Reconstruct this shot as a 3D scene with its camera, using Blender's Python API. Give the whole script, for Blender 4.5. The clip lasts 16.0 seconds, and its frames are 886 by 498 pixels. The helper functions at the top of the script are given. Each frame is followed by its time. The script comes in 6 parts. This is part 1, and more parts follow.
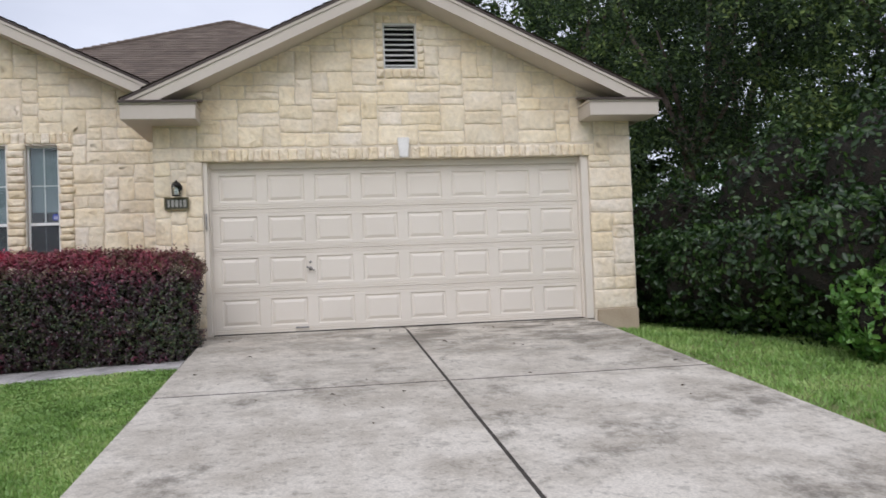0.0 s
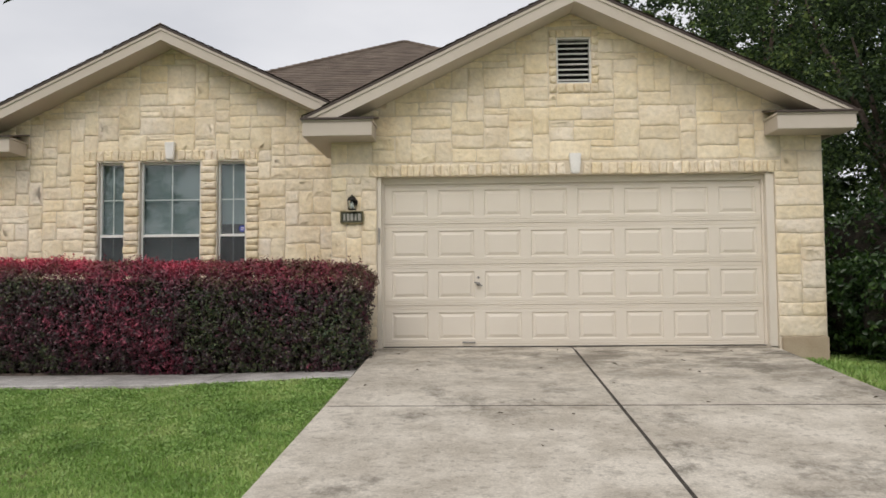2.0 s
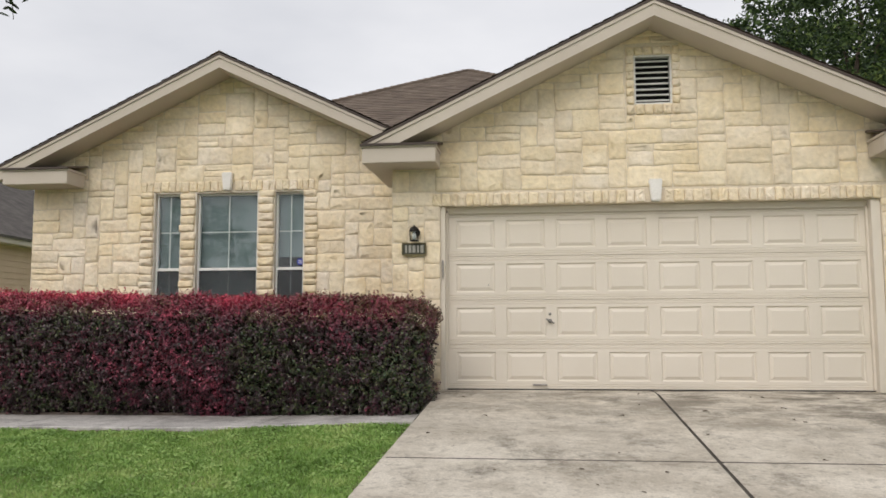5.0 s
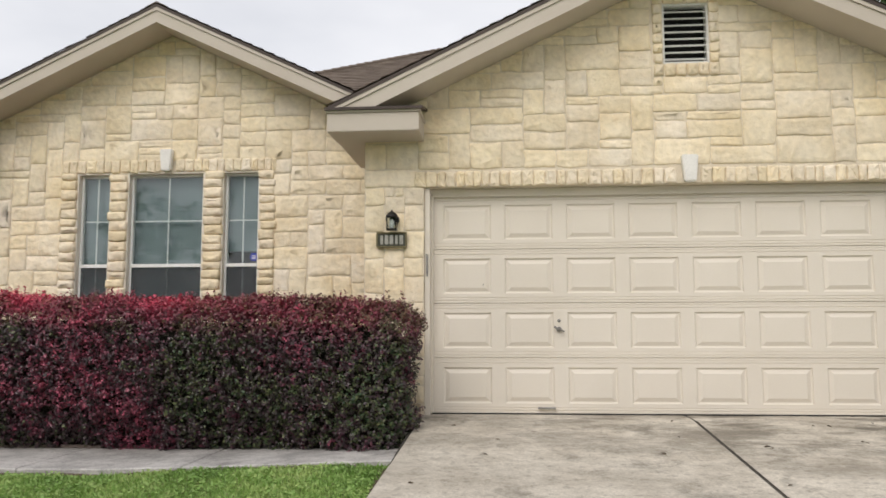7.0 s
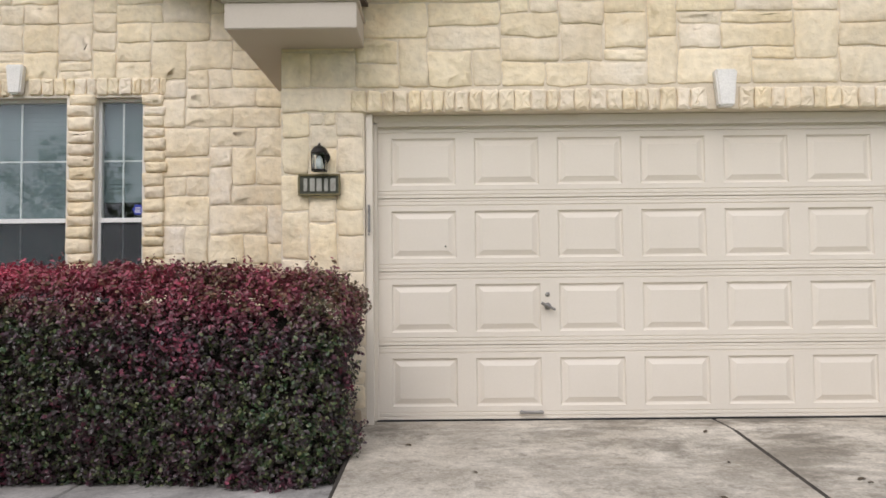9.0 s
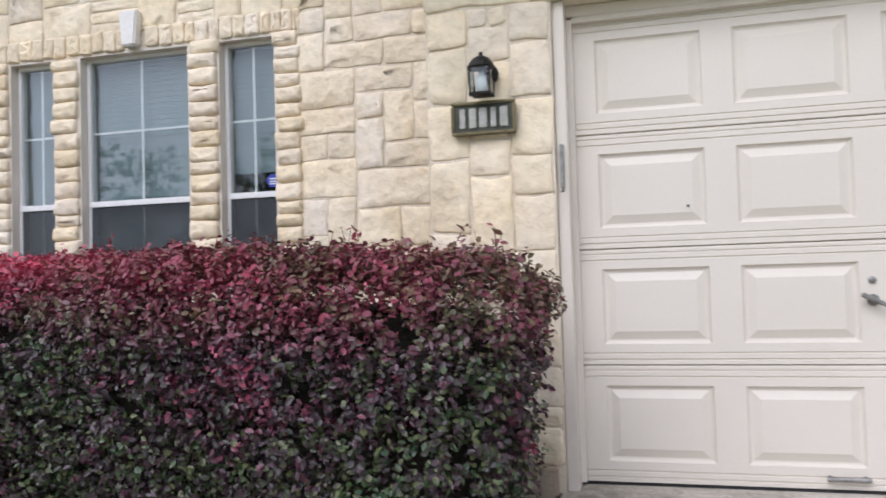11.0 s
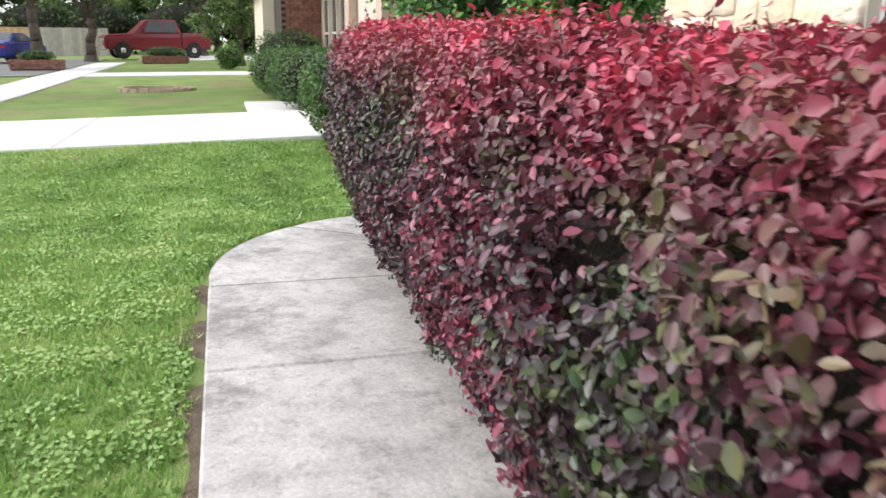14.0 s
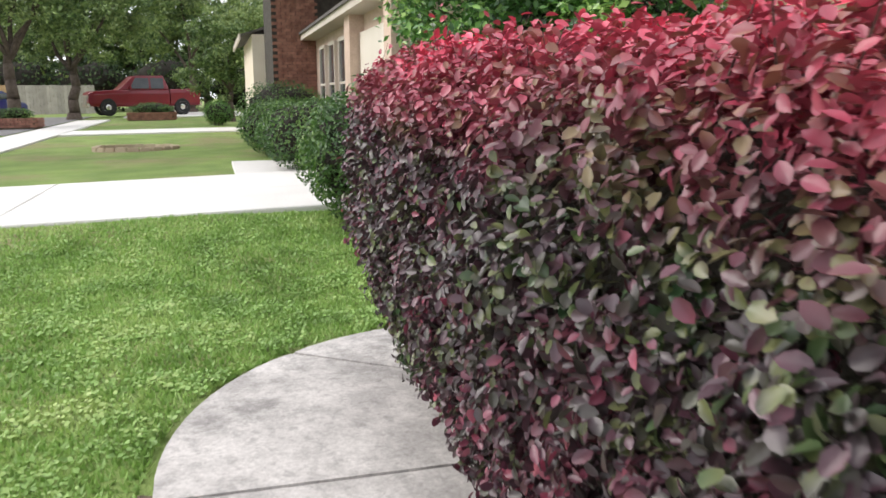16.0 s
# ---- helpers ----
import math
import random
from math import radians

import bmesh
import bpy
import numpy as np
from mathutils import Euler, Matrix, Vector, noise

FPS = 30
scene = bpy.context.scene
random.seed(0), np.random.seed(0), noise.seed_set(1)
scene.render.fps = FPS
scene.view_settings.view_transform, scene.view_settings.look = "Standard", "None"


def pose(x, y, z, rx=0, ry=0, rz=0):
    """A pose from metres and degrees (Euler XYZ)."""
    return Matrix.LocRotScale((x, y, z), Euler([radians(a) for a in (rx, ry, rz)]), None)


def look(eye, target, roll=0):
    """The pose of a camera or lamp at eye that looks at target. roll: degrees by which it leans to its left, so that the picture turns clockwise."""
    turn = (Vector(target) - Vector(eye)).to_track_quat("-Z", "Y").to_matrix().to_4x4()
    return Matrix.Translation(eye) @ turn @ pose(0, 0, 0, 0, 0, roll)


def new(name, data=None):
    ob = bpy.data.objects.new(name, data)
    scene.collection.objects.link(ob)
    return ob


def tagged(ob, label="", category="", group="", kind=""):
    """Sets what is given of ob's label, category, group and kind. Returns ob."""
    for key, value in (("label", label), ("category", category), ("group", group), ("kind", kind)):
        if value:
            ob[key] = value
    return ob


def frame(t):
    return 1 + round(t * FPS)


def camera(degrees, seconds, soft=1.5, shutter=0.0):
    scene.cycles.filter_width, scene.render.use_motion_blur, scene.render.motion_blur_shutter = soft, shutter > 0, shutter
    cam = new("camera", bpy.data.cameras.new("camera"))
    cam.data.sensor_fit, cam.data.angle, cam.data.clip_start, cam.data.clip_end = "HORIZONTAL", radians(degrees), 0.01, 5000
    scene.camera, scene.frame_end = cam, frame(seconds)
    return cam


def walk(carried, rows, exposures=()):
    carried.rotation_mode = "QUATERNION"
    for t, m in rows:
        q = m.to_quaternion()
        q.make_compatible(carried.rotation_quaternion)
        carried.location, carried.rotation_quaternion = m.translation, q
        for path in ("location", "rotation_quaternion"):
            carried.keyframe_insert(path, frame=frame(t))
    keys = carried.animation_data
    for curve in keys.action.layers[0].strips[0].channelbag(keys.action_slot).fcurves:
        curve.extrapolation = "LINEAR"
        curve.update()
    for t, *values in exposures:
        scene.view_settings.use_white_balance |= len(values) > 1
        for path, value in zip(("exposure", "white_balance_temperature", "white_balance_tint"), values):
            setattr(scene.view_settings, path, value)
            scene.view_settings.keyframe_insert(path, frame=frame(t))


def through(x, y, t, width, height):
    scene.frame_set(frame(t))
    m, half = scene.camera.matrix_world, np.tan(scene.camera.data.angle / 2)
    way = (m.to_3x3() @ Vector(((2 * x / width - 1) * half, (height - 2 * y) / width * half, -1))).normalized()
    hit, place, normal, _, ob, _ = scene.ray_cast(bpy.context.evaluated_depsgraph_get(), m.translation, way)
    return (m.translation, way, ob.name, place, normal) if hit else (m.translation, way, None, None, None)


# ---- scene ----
cam = camera(56.8, 16.0, 1.6, 0.2)
PATH = [
    (0, (1.32, -10.772, 0.704), (1.641, -8.799, 0.759), -2.3),
    (0.5, (1.288, -10.67, 0.7), (1.475, -8.681, 0.809), -1.9),
    (1, (1.276, -10.654, 0.708), (1.354, -8.659, 0.827), -1.3),
    (1.5, (1.271, -10.634, 0.702), (1.257, -8.637, 0.817), -0.9),
    (2, (1.251, -10.641, 0.712), (1.179, -8.645, 0.817), -0.5),
    (2.5, (1.242, -10.636, 0.709), (1.122, -8.643, 0.83), -0.3),
    (3, (1.236, -10.602, 0.702), (1.052, -8.614, 0.833), -0.3),
    (3.5, (1.221, -10.559, 0.686), (0.999, -8.576, 0.809), -0.2),
    (4, (1.212, -10.5, 0.687), (0.998, -8.516, 0.821), -0.3),
    (6.3, (0.97, -8.697, 0.78), (0.734, -6.727, 1.03), 0.0),
    (6.5, (0.933, -8.52, 0.779), (0.704, -6.548, 1.025), 0.1),
    (7, (0.84, -8.007, 0.777), (0.679, -6.024, 0.982), -0.1),
    (7.5, (0.74, -7.485, 0.889), (0.611, -5.495, 1.048), -0.5),
    (8, (0.674, -6.944, 0.965), (0.632, -4.95, 1.108), -0.8),
    (8.2, (0.647, -6.708, 0.964), (0.643, -4.713, 1.096), -0.5),
    (10.3, (0.525, -4.457, 0.935), (0.475, -2.459, 1.01), -1.5),
    (10.5, (0.513, -4.223, 0.938), (0.352, -2.231, 1.014), -1.5),
    (11, (0.484, -3.703, 0.962), (-0.047, -1.776, 1.034), -1.7),
    (11.5, (0.413, -3.275, 1.028), (-0.483, -1.488, 1.091), -1.5),
    (12, (0.311, -2.764, 1.052), (-1.028, -1.281, 0.956), 1.3),
    (12.5, (0.086, -2.341, 1.032), (-1.497, -1.148, 0.765), 1.8),
    (13, (-0.165, -1.928, 1.027), (-1.914, -1.028, 0.669), 1.9),
    (13.5, (-0.517, -1.616, 1.057), (-2.347, -0.955, 0.593), 1.9),
    (14, (-0.983, -1.48, 1.101), (-2.857, -0.981, 0.613), 0.5),
    (14.5, (-1.585, -1.361, 1.079), (-3.482, -0.979, 0.576), 0.2),
    (15, (-2.213, -1.341, 1.023), (-4.108, -0.957, 0.513), -0.5),
    (15.5, (-2.66, -1.36, 1.02), (-4.558, -0.916, 0.575), -0.2),
    (16, (-3.091, -1.354, 1.03), (-4.986, -0.83, 0.664), -0.3),
]
EXPOSURES = [(0, 0.05, 6000, 16), (0.6, -0.06, 6250, 15), (1.2, -0.02, 6650, 13), (3.5, 0.0, 6750, 12), (7, 0.2, 6700, 12), (8.2, 0.2, 6600, 13), (10.3, 0.38, 6000, 18),
             (11.5, 0.6, 5800, 17), (12.1, 1.1, 5850, 16), (12.6, 1.52, 6150, 14), (13.5, 1.36, 6350, 13), (14.5, 1.0, 6450, 12), (16, 1.0, 6550, 13)]
walk(cam, [(t, look(eye, target, roll)) for t, eye, target, roll in PATH], EXPOSURES)

# ---------------------------------------------------------------- light
world = bpy.data.worlds.new("overcast_sky")
scene.world = world
world.use_nodes = True
wn, wl = world.node_tree.nodes, world.node_tree.links
wn.clear()
w_out = wn.new("ShaderNodeOutputWorld")
w_bg = wn.new("ShaderNodeBackground")
w_sky = wn.new("ShaderNodeTexSky")
w_sky.sky_type = "NISHITA"
w_sky.sun_disc = False
w_sky.sun_elevation = radians(39)
w_sky.sun_rotation = radians(197)
w_scale = wn.new("ShaderNodeVectorMath")
w_scale.operation = "SCALE"
w_scale.inputs["Scale"].default_value = 0.10
w_co = wn.new("ShaderNodeTexCoord")
w_map = wn.new("ShaderNodeMapping")
w_map.inputs["Scale"].default_value = (1.0, 1.0, 2.6)
w_noise = wn.new("ShaderNodeTexNoise")
w_noise.inputs["Scale"].default_value = 2.2
w_noise.inputs["Detail"].default_value = 5
w_ramp = wn.new("ShaderNodeValToRGB")
w_ramp.color_ramp.elements[0].position, w_ramp.color_ramp.elements[0].color = 0.3, (0.66, 0.69, 0.74, 1)
w_ramp.color_ramp.elements[1].position, w_ramp.color_ramp.elements[1].color = 0.7, (0.92, 0.94, 0.97, 1)
w_mix = wn.new("ShaderNodeMix")
w_mix.data_type = "RGBA"
w_mix.inputs[0].default_value = 0.88
wl.new(w_co.outputs["Generated"], w_map.inputs[0])
wl.new(w_map.outputs[0], w_noise.inputs["Vector"])
wl.new(w_noise.outputs[0], w_ramp.inputs[0])
wl.new(w_sky.outputs[0], w_scale.inputs[0])
wl.new(w_scale.outputs[0], w_mix.inputs[6])
wl.new(w_ramp.outputs[0], w_mix.inputs[7])
wl.new(w_mix.outputs[2], w_bg.inputs[0])
wl.new(w_bg.outputs[0], w_out.inputs[0])
w_bg.inputs[1].default_value = 1.0

sun_lamp = bpy.data.lights.new("sun", "SUN")
sun_lamp.energy, sun_lamp.angle, sun_lamp.color = 1.35, radians(40), (1.0, 0.96, 0.9)
sun = new("sun", sun_lamp)
sun.matrix_world = look((-4.5, -14.5, 12.6), (0, 0, 0))


# ---------------------------------------------------------------- materials
def material(name, base, base2, scale=4.0, rough=0.8, bump=0.2, fine=60.0, island=0.0, pick=0.0, metal=0.0, stain=None,
             stain_scale=0.6, stain_from=0.5, dist=0.01, spec=0.4, coat=0.0, tint=None, speckle=(0.9, 1.08)):
    """A surface with two scales of variation: broad mottling, fine grain and optional stains."""
    m = bpy.data.materials.new(name)
    m.use_nodes = True
    n, l = m.node_tree.nodes, m.node_tree.links
    b = n["Principled BSDF"]
    b.inputs["Roughness"].default_value = rough
    b.inputs["Metallic"].default_value = metal
    b.inputs["Specular IOR Level"].default_value = spec
    b.inputs["Coat Weight"].default_value = coat
    co = n.new("ShaderNodeTexCoord")
    geo = n.new("ShaderNodeNewGeometry")
    broad = n.new("ShaderNodeTexNoise")
    broad.inputs["Scale"].default_value = scale
    broad.inputs["Detail"].default_value = 6
    l.new(geo.outputs["Position"], broad.inputs["Vector"])
    ramp = n.new("ShaderNodeValToRGB")
    ramp.color_ramp.elements[0].position, ramp.color_ramp.elements[0].color = 0.32, (*base, 1)
    ramp.color_ramp.elements[1].position, ramp.color_ramp.elements[1].color = 0.68, (*base2, 1)
    l.new(broad.outputs[0], ramp.inputs[0])
    colour = ramp.outputs[0]
    grain = n.new("ShaderNodeTexNoise")
    grain.inputs["Scale"].default_value = fine
    grain.inputs["Detail"].default_value = 5
    l.new(geo.outputs["Position"], grain.inputs["Vector"])
    if stain:
        st = n.new("ShaderNodeTexNoise")
        st.inputs["Scale"].default_value = stain_scale
        st.inputs["Detail"].default_value = 9
        st.inputs["Roughness"].default_value = 0.68
        l.new(geo.outputs["Position"], st.inputs["Vector"])
        sr = n.new("ShaderNodeValToRGB")
        sr.color_ramp.elements[0].position, sr.color_ramp.elements[1].position = stain_from, stain_from + 0.16
        sr.color_ramp.elements[0].color, sr.color_ramp.elements[1].color = (0, 0, 0, 1), (0.85, 0.85, 0.85, 1)
        l.new(st.outputs[0], sr.inputs[0])
        mx = n.new("ShaderNodeMix")
        mx.data_type = "RGBA"
        mx.inputs[7].default_value = (*stain, 1)
        l.new(sr.outputs[0], mx.inputs[0])
        l.new(colour, mx.inputs[6])
        colour = mx.outputs[2]
    if island or pick:
        source = geo.outputs["Random Per Island"]
        if pick:
            source = n.new("ShaderNodeObjectInfo").outputs["Random"]
        mr = n.new("ShaderNodeMapRange")
        amount = island or pick
        mr.inputs[3].default_value, mr.inputs[4].default_value = 1 - amount, 1 + amount
        l.new(source, mr.inputs[0])
        vm = n.new("ShaderNodeVectorMath")
        vm.operation = "SCALE"
        l.new(colour, vm.inputs[0])
        l.new(mr.outputs[0], vm.inputs["Scale"])
        colour = vm.outputs[0]
    if tint:
        # each piece leans to one of two hues
        info = n.new("ShaderNodeObjectInfo")
        shuffle = n.new("ShaderNodeMath")
        shuffle.operation = "MULTIPLY"
        shuffle.inputs[1].default_value = 7.31
        fract = n.new("ShaderNodeMath")
        fract.operation = "FRACT"
        hue = n.new("ShaderNodeMix")
        hue.data_type = "RGBA"
        hue.inputs[6].default_value, hue.inputs[7].default_value = (*tint[0], 1), (*tint[1], 1)
        l.new(info.outputs["Random"], shuffle.inputs[0])
        l.new(shuffle.outputs[0], fract.inputs[0])
        l.new(fract.outputs[0], hue.inputs[0])
        tv = n.new("ShaderNodeVectorMath")
        tv.operation = "MULTIPLY"
        l.new(colour, tv.inputs[0])
        l.new(hue.outputs[2], tv.inputs[1])
        colour = tv.outputs[0]
    gm = n.new("ShaderNodeMapRange")
    gm.inputs[1].default_value, gm.inputs[2].default_value = 0.3, 0.7
    gm.inputs[3].default_value, gm.inputs[4].default_value = speckle
    l.new(grain.outputs[0], gm.inputs[0])
    vg = n.new("ShaderNodeVectorMath")
    vg.operation = "SCALE"
    l.new(colour, vg.inputs[0])
    l.new(gm.outputs[0], vg.inputs["Scale"])
    l.new(vg.outputs[0], b.inputs["Base Color"])
    if bump:
        bp = n.new("ShaderNodeBump")
        bp.inputs["Strength"].default_value = bump
        bp.inputs["Distance"].default_value = dist
        l.new(grain.outputs[0], bp.inputs["Height"])
        l.new(bp.outputs[0], b.inputs["Normal"])
    return m


def leaf_material(name, stops, rough=0.5, top=None, vary=0.75, swing=1.5, top_from=0.7, top_to=1.2, through=0.25, patch=1.3, dull_end=False, tuft=0.0):
    """Leaves: a colour of its own for each, drawn from stops, drifting in patches; top: the colour of the young growth above."""
    m = bpy.data.materials.new(name)
    m.use_nodes = True
    n, l = m.node_tree.nodes, m.node_tree.links
    b = n["Principled BSDF"]
    b.inputs["Roughness"].default_value = rough
    b.inputs["Specular IOR Level"].default_value = 0.55
    geo = n.new("ShaderNodeNewGeometry")
    noise_ = n.new("ShaderNodeTexNoise")
    noise_.inputs["Scale"].default_value = patch
    noise_.inputs["Detail"].default_value = 3
    l.new(geo.outputs["Position"], noise_.inputs["Vector"])
    add = n.new("ShaderNodeMath")
    add.operation = "MULTIPLY_ADD"
    add.inputs[1].default_value = swing
    l.new(noise_.outputs[0], add.inputs[0])
    sub = n.new("ShaderNodeMath")
    sub.operation = "MULTIPLY_ADD"
    sub.inputs[1].default_value = vary
    sub.inputs[2].default_value = 0.505 - 0.5 * swing - 0.5 * vary
    l.new(geo.outputs["Random Per Island"], sub.inputs[0])
    l.new(sub.outputs[0], add.inputs[2])
    if tuft:
        # whole shoots share a hue
        fine_ = n.new("ShaderNodeTexNoise")
        fine_.inputs["Scale"].default_value = tuft
        fine_.inputs["Detail"].default_value = 1
        l.new(geo.outputs["Position"], fine_.inputs["Vector"])
        shoot = n.new("ShaderNodeMath")
        shoot.operation = "MULTIPLY_ADD"
        shoot.inputs[1].default_value, shoot.inputs[2].default_value = 0.9, -0.43
        l.new(fine_.outputs[0], shoot.inputs[0])
        both = n.new("ShaderNodeMath")
        l.new(add.outputs[0], both.inputs[0])
        l.new(shoot.outputs[0], both.inputs[1])
        add = both
    dull = n.new("ShaderNodeMapRange")
    if dull_end:
        # the shrubs at the garage end are a darker, greener strain
        where = n.new("ShaderNodeSeparateXYZ")
        l.new(geo.outputs["Position"], where.inputs[0])
        dull.inputs[1].default_value, dull.inputs[2].default_value = -2.4, -2.0
        dull.inputs[3].default_value, dull.inputs[4].default_value = 0.14, -0.14
        l.new(where.outputs["X"], dull.inputs[0])
        # and the stretch beyond them is duller again towards its far end
        far_end = n.new("ShaderNodeMapRange")
        far_end.inputs[1].default_value, far_end.inputs[2].default_value = -3.6, -2.8
        far_end.inputs[3].default_value, far_end.inputs[4].default_value = -0.19, 0.0
        l.new(where.outputs["X"], far_end.inputs[0])
        total = n.new("ShaderNodeMath")
        l.new(dull.outputs[0], total.inputs[0])
        l.new(far_end.outputs[0], total.inputs[1])
        dull = total
        shifted = n.new("ShaderNodeMath")
        l.new(add.outputs[0], shifted.inputs[0])
        l.new(dull.outputs[0], shifted.inputs[1])
        add = shifted
    ramp = n.new("ShaderNodeValToRGB")
    els = ramp.color_ramp.elements
    els[0].position, els[0].color = stops[0][0], (*stops[0][1], 1)
    els[1].position, els[1].color = stops[-1][0], (*stops[-1][1], 1)
    for p, c in stops[1:-1]:
        els.new(p).color = (*c, 1)
    l.new(add.outputs[0], ramp.inputs[0])
    colour = ramp.outputs[0]
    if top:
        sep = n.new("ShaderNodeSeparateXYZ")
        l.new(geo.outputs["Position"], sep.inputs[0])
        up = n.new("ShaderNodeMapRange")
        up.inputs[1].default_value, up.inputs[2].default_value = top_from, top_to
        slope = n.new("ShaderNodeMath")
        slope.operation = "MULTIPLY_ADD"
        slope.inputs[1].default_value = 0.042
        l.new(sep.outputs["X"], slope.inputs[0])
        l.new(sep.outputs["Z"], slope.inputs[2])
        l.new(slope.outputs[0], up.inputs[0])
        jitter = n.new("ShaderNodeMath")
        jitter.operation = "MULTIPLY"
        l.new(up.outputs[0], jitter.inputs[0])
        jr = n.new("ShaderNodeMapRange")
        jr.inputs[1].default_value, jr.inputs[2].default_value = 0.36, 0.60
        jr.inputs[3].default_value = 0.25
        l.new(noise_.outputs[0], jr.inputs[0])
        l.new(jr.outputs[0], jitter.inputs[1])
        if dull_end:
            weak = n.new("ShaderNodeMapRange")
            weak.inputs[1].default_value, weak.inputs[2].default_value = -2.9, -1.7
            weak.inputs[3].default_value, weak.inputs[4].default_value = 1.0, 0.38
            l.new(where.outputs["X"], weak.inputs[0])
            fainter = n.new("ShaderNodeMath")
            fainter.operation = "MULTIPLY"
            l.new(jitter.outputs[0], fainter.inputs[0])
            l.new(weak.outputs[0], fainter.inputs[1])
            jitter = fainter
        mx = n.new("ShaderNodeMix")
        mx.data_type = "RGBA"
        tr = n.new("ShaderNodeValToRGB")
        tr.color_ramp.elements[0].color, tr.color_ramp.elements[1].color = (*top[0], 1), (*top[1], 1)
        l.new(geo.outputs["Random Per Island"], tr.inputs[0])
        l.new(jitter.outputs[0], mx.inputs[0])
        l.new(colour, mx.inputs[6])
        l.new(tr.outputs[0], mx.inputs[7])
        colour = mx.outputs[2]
    l.new(colour, b.inputs["Base Color"])
    trans = n.new("ShaderNodeBsdfTranslucent")
    l.new(colour, trans.inputs[0])
    mix = n.new("ShaderNodeMixShader")
    mix.inputs[0].default_value = through
    l.new(b.outputs[0], mix.inputs[1])
    l.new(trans.outputs[0], mix.inputs[2])
    l.new(mix.outputs[0], n["Material Output"].inputs[0])
    return m


M_STONE = material("limestone", (0.76, 0.645, 0.455), (0.85, 0.765, 0.61), 2.2, 0.9, 0.9, 16.0, pick=0.07, dist=0.02,
                   stain=(0.70, 0.54, 0.34), stain_scale=3.0, stain_from=0.6, tint=((1.03, 1.0, 0.93), (1.0, 1.0, 1.05)))
M_MORTAR = material("mortar", (0.66, 0.575, 0.45), (0.76, 0.675, 0.545), 6.0, 0.95, 0.4, 90.0)


def concrete(name, light, mid, mould, mould_from=0.52, scale=1.3, aged=False):
    """Old concrete: mottled cement, mould in ragged drifts, pale scuffs and fine speckle."""
    m = bpy.data.materials.new(name)
    m.use_nodes = True
    n, l = m.node_tree.nodes, m.node_tree.links
    b = n["Principled BSDF"]
    b.inputs["Roughness"].default_value = 0.86
    b.inputs["Specular IOR Level"].default_value = 0.3
    geo = n.new("ShaderNodeNewGeometry")

    def layer(scale_, low, high, stretch=(1, 1, 1), rough=0.7, shift=0.0):
        mp = n.new("ShaderNodeMapping")
        mp.inputs["Scale"].default_value = stretch
        mp.inputs["Location"].default_value = (shift, shift * 0.7, 0)
        l.new(geo.outputs["Position"], mp.inputs[0])
        t = n.new("ShaderNodeTexNoise")
        t.inputs["Scale"].default_value = scale_
        t.inputs["Detail"].default_value = 10
        t.inputs["Roughness"].default_value = rough
        l.new(mp.outputs[0], t.inputs["Vector"])
        r = n.new("ShaderNodeMapRange")
        r.inputs[1].default_value, r.inputs[2].default_value = low, high
        l.new(t.outputs[0], r.inputs[0])
        return t, r

    def blend(fac, first, second, amount=1.0):
        mx = n.new("ShaderNodeMix")
        mx.data_type = "RGBA"
        if amount < 1:
            k = n.new("ShaderNodeMath")
            k.operation = "MULTIPLY"
            k.inputs[1].default_value = amount
            l.new(fac, k.inputs[0])
            fac = k.outputs[0]
        l.new(fac, mx.inputs[0])
        for socket, value in ((mx.inputs[6], first), (mx.inputs[7], second)):
            if isinstance(value, tuple):
                socket.default_value = (*value, 1)
            else:
                l.new(value, socket)
        return mx.outputs[2]

    _, mottle = layer(scale, 0.41, 0.59, (1, 1, 1), 0.72)
    _, drift = layer(0.7, mould_from, mould_from + 0.10, (1.0, 0.8, 1), 0.78, 3.1)
    _, spots = layer(14.0, 0.55, 0.63, (1.0, 1.0, 1), 0.6, 7.7)
    _, scuff = layer(3.0, 0.54, 0.62, (1.2, 0.8, 1), 0.78, 1.9)
    grit, speck = layer(55.0, 0.35, 0.7)
    c = blend(mottle.outputs[0], mid, light)
    c = blend(drift.outputs[0], c, mould, 0.75)
    c = blend(spots.outputs[0], c, mould, 0.34)
    c = blend(scuff.outputs[0], c, light, 0.55)
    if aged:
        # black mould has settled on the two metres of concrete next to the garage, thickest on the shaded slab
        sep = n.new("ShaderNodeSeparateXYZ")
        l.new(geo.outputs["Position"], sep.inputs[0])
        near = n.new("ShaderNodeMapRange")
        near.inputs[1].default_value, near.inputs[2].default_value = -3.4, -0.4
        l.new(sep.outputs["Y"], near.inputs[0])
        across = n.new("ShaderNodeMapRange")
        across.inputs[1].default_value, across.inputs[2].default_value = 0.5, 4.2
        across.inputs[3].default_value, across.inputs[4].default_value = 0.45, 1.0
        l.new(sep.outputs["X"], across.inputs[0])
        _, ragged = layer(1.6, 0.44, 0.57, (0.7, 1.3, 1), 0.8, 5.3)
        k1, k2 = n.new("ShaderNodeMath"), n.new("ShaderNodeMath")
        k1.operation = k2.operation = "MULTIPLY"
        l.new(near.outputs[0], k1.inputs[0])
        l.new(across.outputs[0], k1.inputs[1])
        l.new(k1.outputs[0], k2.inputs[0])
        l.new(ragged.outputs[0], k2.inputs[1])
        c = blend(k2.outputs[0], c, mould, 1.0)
    dark_grit = n.new("ShaderNodeMapRange")
